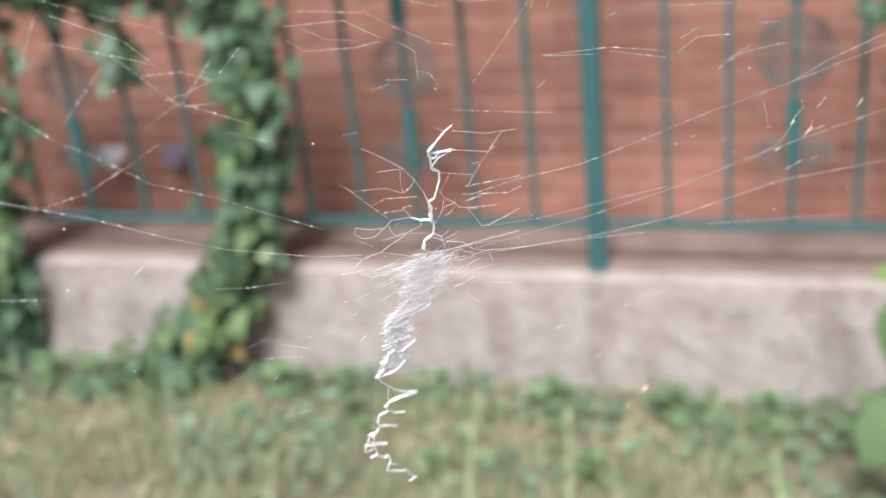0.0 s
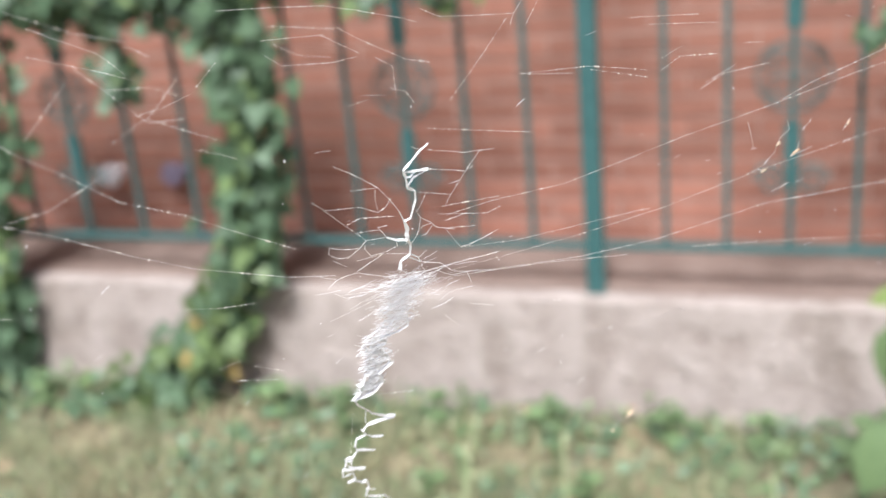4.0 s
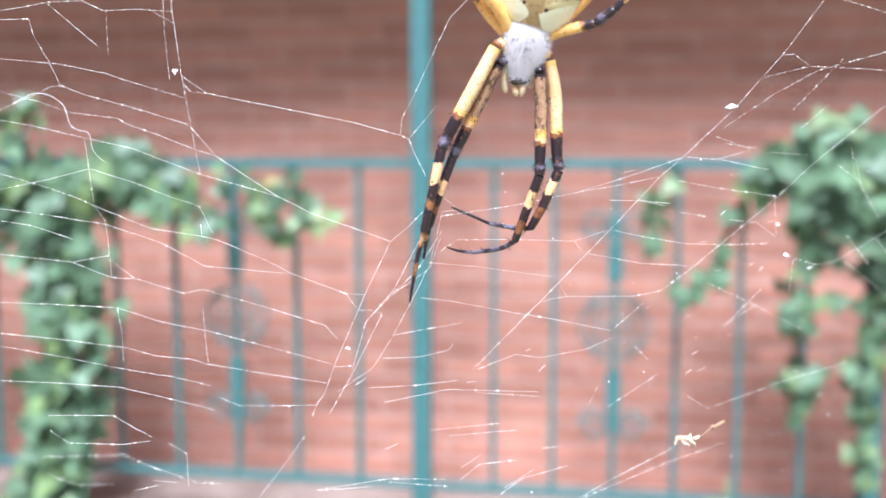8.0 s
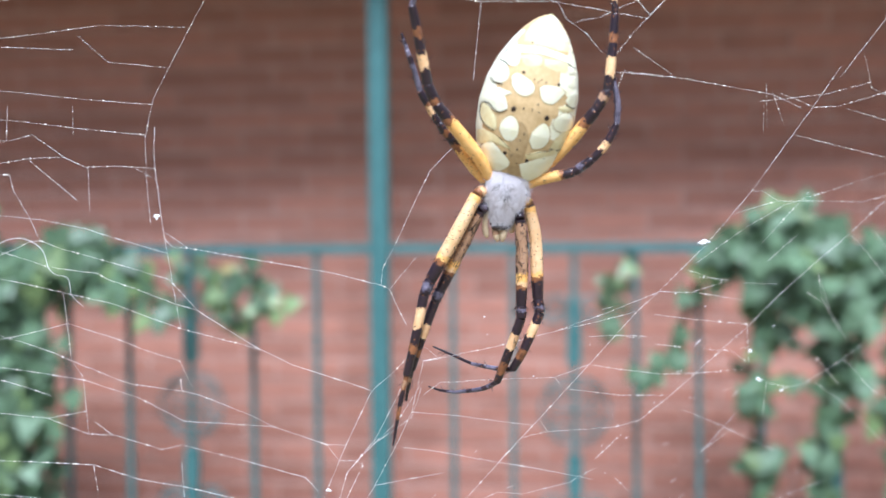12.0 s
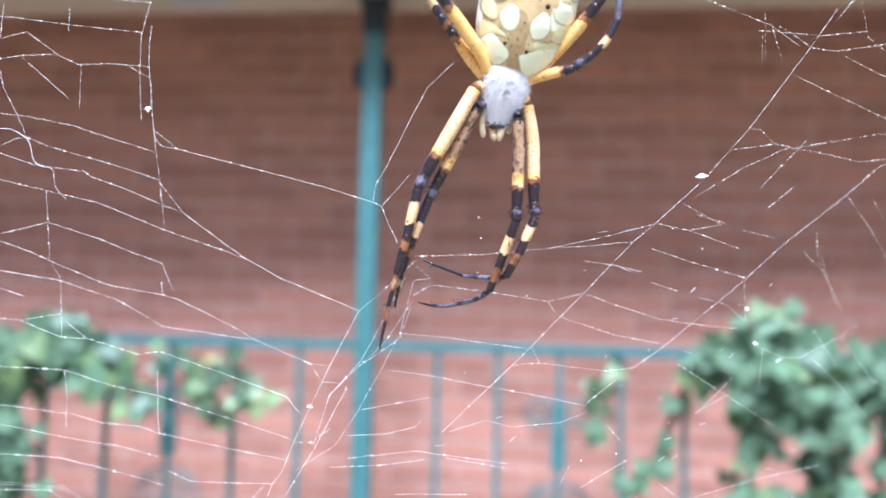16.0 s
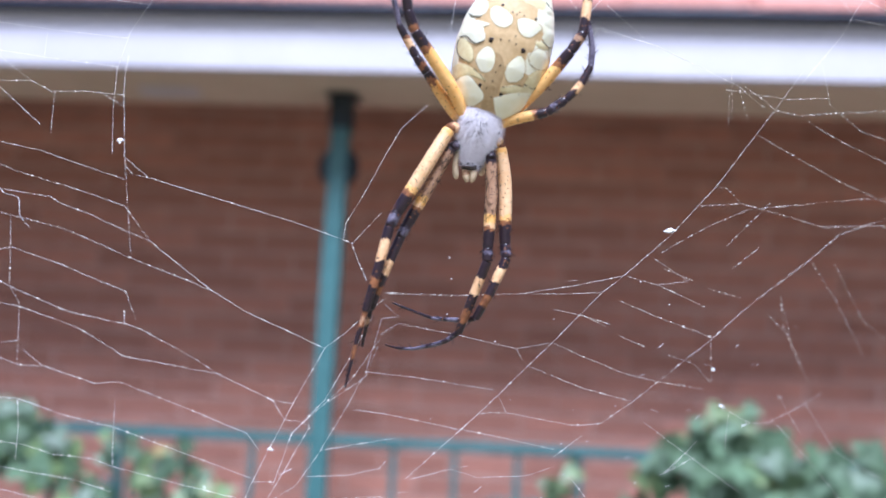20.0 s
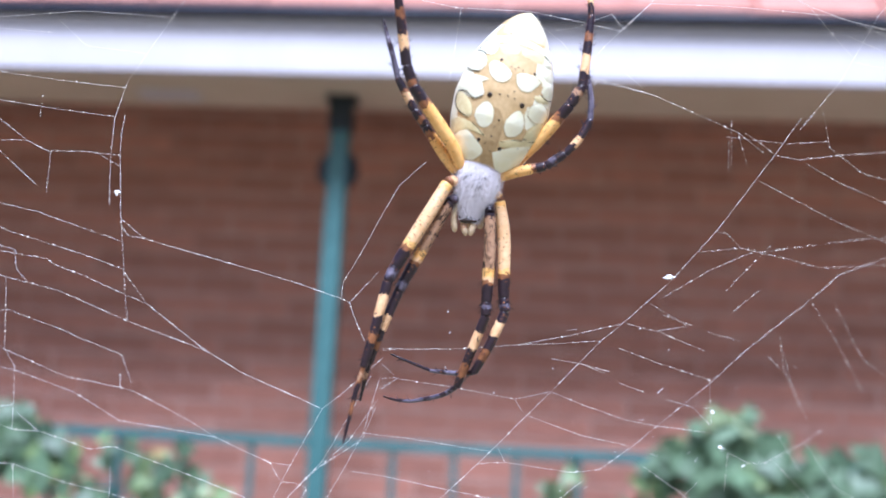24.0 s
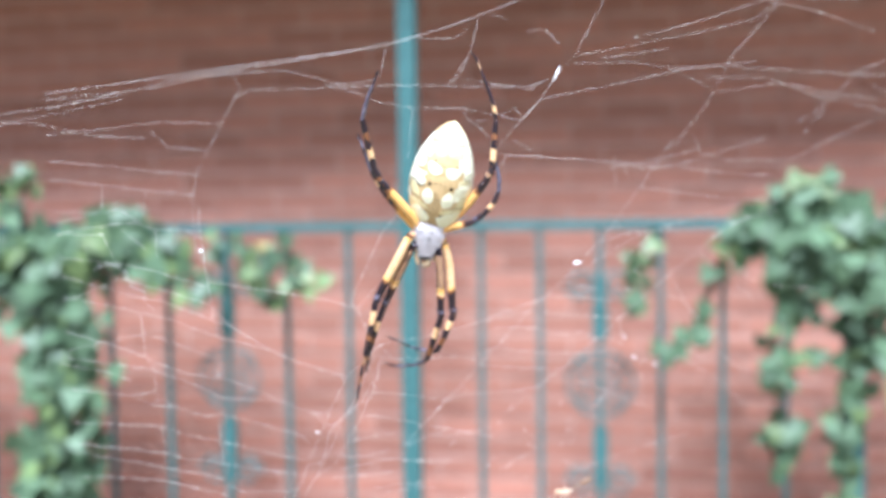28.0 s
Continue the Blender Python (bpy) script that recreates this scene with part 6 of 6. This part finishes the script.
strand("P", 5, -33.6, -66.1, -31.1, -65.6)
strand("P", 5, -33.8, -67.3, -30.6, -67.9)
strand("P", 5, -33.8, -67.3, -32.9, -70.9)
strand("P", 5, -34.5, -54.4, -33.5, -55)
strand("P", 3, -40.9, -74.5, -46.3, -77.2)
strand("P", 3, -39.7, -74.6, -44.6, -77, -48.8, -78.5)
strand("P", 3, -38.2, -76.1, -42.7, -75.2, -46.9, -74.4)
strand("P", 3, -39.7, -80.5, -44.4, -79)
strand("P", 5, -37.1, -82.4, -36, -84.9)
strand("P", 5, -35.2, -78.2, -33.1, -78.2)
strand("P", 5, -37.6, -75.5, -39.8, -75.8, -41.2, -74)
strand("P", 5, -40.6, -69.3, -43.5, -69.5)
strand("P", 5, -44.6, -70.2, -45.7, -68.6)
strand("P", 5, -47, -74, -46.1, -75.3)
strand("P", 5, -34, -81.3, -31.5, -82.7)
strand("P", 5, -39.6, -62.8, -38.7, -62.2, -37.9, -61.1)
strand("P", 5, -48.1, -70.2, -47.1, -71.2, -46.2, -71.7)
strand("P", 5, -37.1, -77.8, -39, -77.8, -41.1, -76.3)
strand("P", 5, -38.7, -73, -36.7, -75.9)
# loose fibres of the white band: a felted sheet above, a fringe along the zigzag, twigs round the knot
bm = bmesh.new()
rng = random.Random(31)
FELT = ((-74.1, -39.5, 2.7), (-76.5, -40.3, 2.0), (-78.2, -41.5, 1.8), (-81.2, -42.5, 1.7), (-81.9, -42.9, 1.6), (-83, -44.5, 1.6), (-84.5, -45.7, 1.4), (-86.1, -46.2, 1.2), (-88, -46.2, 1.5), (-89.1, -46.9, 1.2), (-90.2, -47.2, 0.8), (-92.1, -48.1, 1.3), (-93.6, -49.1, 0.9), (-94.4, -50.6, 0.4))
for n in range(1300):
    z = FELT[0][0] + (FELT[-1][0] - FELT[0][0]) * rng.random() ** 1.15
    for (z0, x0, s0), (z1, x1, s1) in zip(FELT, FELT[1:]):
        if z >= z1:
            k = (z - z0) / (z1 - z0)
            mid, wide = x0 + (x1 - x0) * k, s0 + (s1 - s0) * k
            break
    x = mid + max(-1.0, min(1.0, rng.gauss(0, 0.5))) * wide
    half = rng.uniform(0.2, 0.75) * wide
    slope = rng.gauss(0.2, 0.35) if rng.random() < 0.65 else rng.gauss(0, 1.8)
    half /= max(1.0, abs(slope))
    a, b = (x - half, z - half * slope), (x + half, z + half * slope)
    m = (x + rng.uniform(-0.2, 0.2), z + rng.uniform(-0.3, 0.3))
    lean_ribbon(bm, smooth_line([Vector((p[0], web_depth("P", *p) + rng.uniform(-0.4, 0.4), p[1])) for p in (a, m, b)], 3), rng.uniform(0.008, 0.02) * (1.7 if z < -84 else 1.0), 4)
# long drawn threads that fan out from the felt
for n in range(70):
    z = FELT[0][0] + rng.gauss(-1.2, 1.6)
    x = FELT[0][1] + rng.gauss(-0.5, 3.0)
    half = rng.uniform(0.3, 1.5)
    slope = rng.gauss(0.22, 0.35)
    a, b = (x - half, z - half * slope), (x + half, z + half * slope)
    m = (x, z + rng.uniform(-0.3, 0.3))
    lean_ribbon(bm, smooth_line([Vector((p[0], web_depth("P", *p) + rng.uniform(-0.5, 0.5), p[1])) for p in (a, m, b)], 3), rng.uniform(0.008, 0.018), 4)
bmesh.ops.recalc_face_normals(bm, faces=bm.faces)
ob = part("silk_fluff", bm, M_DENSE, web, "fuzzy felt of white silk fibres")
ob.data.transform(Matrix.Scale(0.001, 4))
tagged(ob, kind="stuff")

# torn scraps of thread all over the lower sheet
bm = bmesh.new()
for n in range(220):
    x, z = rng.uniform(-75, 55), rng.uniform(-125, -8)
    if x < -5 and z > -35:
        continue
    a = rng.gauss(0.35, 0.45)
    half = rng.uniform(0.08, 0.7)
    p, q = (x - half * math.cos(a), z - half * math.sin(a)), (x + half * math.cos(a), z + half * math.sin(a))
    if rng.random() < 0.45:
        bmesh.ops.create_icosphere(bm, subdivisions=1, radius=rng.uniform(0.05, 0.13), matrix=Matrix.Translation((x, web_depth("P", x, z), z)))
    else:
        tube(bm, [Vector((s[0], web_depth("P", *s), s[1])) for s in (p, q)], rng.uniform(0.012, 0.026), 4)
ob = part("silk_scraps", bm, M_SILK, web)
ob.data.transform(Matrix.Scale(0.001, 4))
tagged(ob, kind="stuff")


# bits caught in the silk ---------------------------------------------------
def flake(name, layer, x, z, size, mat, label, seed, long=1.0, turn=0.0, group=""):
    """A small crumpled scrap."""
    bm = bmesh.new()
    bmesh.ops.create_icosphere(bm, subdivisions=3, radius=1)
    rng = random.Random(seed)
    off = Vector((rng.uniform(0, 50), 0, 0))
    for v in bm.verts:
        k = max(0.12, 0.8 + 1.1 * noise.noise(v.co * 1.5 + off) + 0.8 * noise.noise(v.co * 3.6 + off))
        v.co = Vector((v.co.x * k * size * long, v.co.y * k * size * 0.5, v.co.z * k * size * 0.75)) * 0.001
    bm.transform(Matrix.Rotation(radians(-turn), 4, "Y"))
    ob = part(name, bm, mat, None, smooth=True)
    ob.location = HEAD + Vector((x, web_depth(layer, x, z), z)) * 0.001
    return tagged(ob, label, "debris", group)


for n, (layer, x, z, s, long, turn) in enumerate((("P", 27.4, -1.2, 0.4, 1.5, 0), ("P", 39.2, -23.8, 0.3, 1.3, -20), ("L", -41.9, 2.8, 0.4, 0.9, 30), ("T", 24.5, 33.8, 0.36, 2.6, 65), ("P", 37.0, -18.5, 0.32, 0.8, 0), ("P", 44.0, -26.5, 0.15, 2.4, 30), ("L", -22.5, -33.0, 0.25, 1.2, 0))):
    flake("silk_tuft", layer, x, z, s, M_DENSE, "small white tuft of matted silk in the web", 40 + n, long, turn, "tufts in the web")
for n, (x, z, s, long, turn) in enumerate(((9.6, -67.2, 0.26, 2.6, 45), (17.2, -63.9, 0.2, 2.2, 60), (5.2, -69.3, 0.2, 2.4, 35), (-17.5, -117.2, 0.4, 2.4, 38), (44.4, -79.2, 0.75, 0.9, 60), (-20.5, -120.3, 0.26, 1.6, 35), (7.2, -65.0, 0.22, 1.8, 50))):
    flake("plant_flake", "P", x, z, s, M_HUSK if n != 4 else M_SEED, "pale dry plant flake caught in the silk" if n != 4 else "round grey seed husk caught in the silk", 60 + n, long, turn, "flakes in the web")
bm = bmesh.new()
for pts, r in ((((-1.9, 0, 0.35), (-1.0, -0.2, 0.55), (0.0, 0.1, 0.4), (0.9, 0, 0.75)), 0.42), (((-1.6, 0, 0.4), (-1.9, -0.2, -0.2), (-2.15, -0.1, -1.0)), 0.24), (((0.6, 0, 0.8), (1.0, -0.2, -0.1), (1.6, 0, -1.05)), 0.23), (((-0.9, 0, 0.2), (-0.4, -0.2, -0.5), (0.5, 0, -0.9)), 0.3), (((0.5, 0, 0.6), (0.75, 0, 1.25)), 0.2), (((0.8, 0, 0.5), (1.8, 0.3, 0.45), (2.4, 0.5, 0.7)), 0.2)):
    line = smooth_line([Vector(p) for p in pts], 5)
    tube(bm, line, [r * (1.0 - 0.45 * abs(k / (len(line) - 1) - 0.35)) for k in range(len(line))], 9)
for v in bm.verts:
    v.co += Vector((noise.noise(v.co * 1.7), noise.noise(v.co * 2.1), noise.noise(v.co * 1.9))) * 0.22
bm.transform(Matrix.Scale(0.00082, 4))
leaf_bit = tagged(part("dry_leaf_bit", bm, M_HUSK, None, smooth=True), "crumpled brown leaf bit with a twig, caught in silk", "debris")
leaf_bit.location = HEAD + Vector((23.7, web_depth("P", 23.7, -51.9), -51.9)) * 0.001
bm = bmesh.new()
line = smooth_line([Vector(p) * 0.001 for p in ((2.3, 0.5, 0.65), (3.1, 0.9, 1.2), (4.0, 1.4, 2.0), (4.3, 1.5, 1.9), (5.9, 2.4, 2.6))], 4)
tube(bm, line, [0.00014 if k < 8 else 0.0003 for k in range(len(line))], 8)
for v in bm.verts:
    v.co += Vector((noise.noise(v.co * 2500), 0, noise.noise(v.co * 2200))) * 0.00006
part("twig", bm, M_TWIG, leaf_bit, "thin dark brown twig")
flake("midge", "P", -7.4, -93.9, 0.3, M_SEED, "tiny grey fly caught in the silk", 90, 1.6, -35)
bm = bmesh.new()
tube(bm, [p * 0.001 for p in smooth_line([Vector(p) for p in ((-63.5, -1.6, -0.9), (-60.8, -1.6, 0.2), (-58.6, -1.6, 0.0), (-56.7, -1.6, -1.3), (-56.0, -1.6, -3.4), (-55.1, -1.6, -4.3), (-53.4, -1.6, -4.8), (-52.9, -1.6, -6.9), (-51.6, -1.2, -8.4))], 6)], [0.000024] * 30 + [0.00002] * 12 + [0.000016] * 7, 6)
fibre = tagged(part("plant_fibre", bm, M_SILK, None, smooth=True), "curly pale plant fibre draped over the web", "debris")
fibre.location = HEAD

# ---------------------------------------------------------------- bricks, last
wall = None
bm = bmesh.new()
box(bm, (-7, WALL_Y + 0.0035, -0.3), (7, WALL_Y + 0.25, 3.6))
wall = tagged(part("wall_north", bm, M_MORTAR), "red brick house wall with pale mortar joints", "wall", kind="structure")
BRICK_L, BRICK_H, JOINT = 0.2, 0.052, 0.013
bm = bmesh.new()
box(bm, (-BRICK_L / 2, 0, -BRICK_H / 2), (BRICK_L / 2, 0.03, BRICK_H / 2), 0.003)
brick_mesh = mesh_of("brick", bm, M_BRICK)
rng = random.Random(11)
rest_v, rest_f = [], []
parts_made = 0
course = BRICK_H + JOINT
for row in range(int((SOFFIT_Z + 0.28 - FLOOR_Z) / course)):
    z = FLOOR_Z + 0.006 + BRICK_H / 2 + row * course
    for col in range(-16, 14):
        x = (col + 0.5 * (row % 2)) * (BRICK_L + 0.008) + rng.uniform(-0.003, 0.003)
        y = WALL_Y + rng.uniform(-0.0012, 0.0015)
        if -1.6 < x < 0.9 and 0.6 < z < 2.3 and parts_made < 300:
            ob = new("brick", brick_mesh)
            ob.parent = wall
            ob.location = (x, y, z)
            ob.rotation_euler = (0, rng.uniform(-0.006, 0.006), 0)
            parts_made += 1
        else:
            k = len(rest_v)
            a, h, e = BRICK_L / 2, BRICK_H / 2, 0.003
            rest_v += [(x - a + e, y, z - h + e), (x + a - e, y, z - h + e), (x + a - e, y, z + h - e), (x - a + e, y, z + h - e)]
            rest_v += [(x - a, y + e, z - h), (x + a, y + e, z - h), (x + a, y + e, z + h), (x - a, y + e, z + h)]
            rest_v += [(x - a, y + 0.03, z - h), (x + a, y + 0.03, z - h), (x + a, y + 0.03, z + h), (x - a, y + 0.03, z + h)]
            rest_f.append((k, k + 1, k + 2, k + 3))
            for o in (0, 4):
                for i in range(4):
                    j = (i + 1) % 4
                    rest_f.append((k + o + 4 + i, k + o + 4 + j, k + o + j, k + o + i))
me = bpy.data.meshes.new("bricks")
me.from_pydata(rest_v, [], rest_f)
me.materials.append(M_BRICK)
ob = new("bricks", me)
ob.parent = wall
tagged(ob, kind="stuff")

# shingle strips on the roof
rng = random.Random(12)
bm = bmesh.new()
box(bm, (-0.145, -0.012, -0.004), (0.145, 0.15, 0.006), 0.002)
shingle_mesh = mesh_of("shingle", bm, M_SHINGLE)
lay = Matrix.Translation((0, EAVE_Y + 0.008, SOFFIT_Z + 0.158)) @ Matrix.Rotation(roof_slope, 4, "X")
for row in range(8):
    for col in range(-9, 9):
        ob = new("shingle", shingle_mesh)
        ob.parent = roof
        ob.matrix_world = lay @ pose((col + 0.5 * (row % 2)) * 0.3 + rng.uniform(-0.004, 0.004), row * 0.125 + rng.uniform(-0.003, 0.003), -0.001 * (row % 2), 2.5)


def motions():
    """The slack side of the web lifts and sinks in the wind."""
    sway = ((0, 0.0), (4, 0.3), (6, 0.8), (7, 0.8), (7.6, 1.4), (8.5, 1.5), (9, 1.1), (9.5, 1.1), (10, 1.4), (10.5, 0.9), (11, 0.5), (11.5, 0.15), (13.5, 0.3), (14, 0.0), (14.5, -0.3), (15.5, -0.6), (17, -0.2), (18.5, -0.3), (20, 0.0),
            (21.5, 0.0), (23.5, -0.6), (24, -1.1), (24.5, -0.6), (25, -0.25), (25.5, -1.2), (26, -1.5), (26.5, -1.2), (27, -1.5), (28, -2.2))
    walk(side_web, [(t, pose(HEAD.x, HEAD.y, HEAD.z + up * 0.001)) for t, up in sway])


motions()
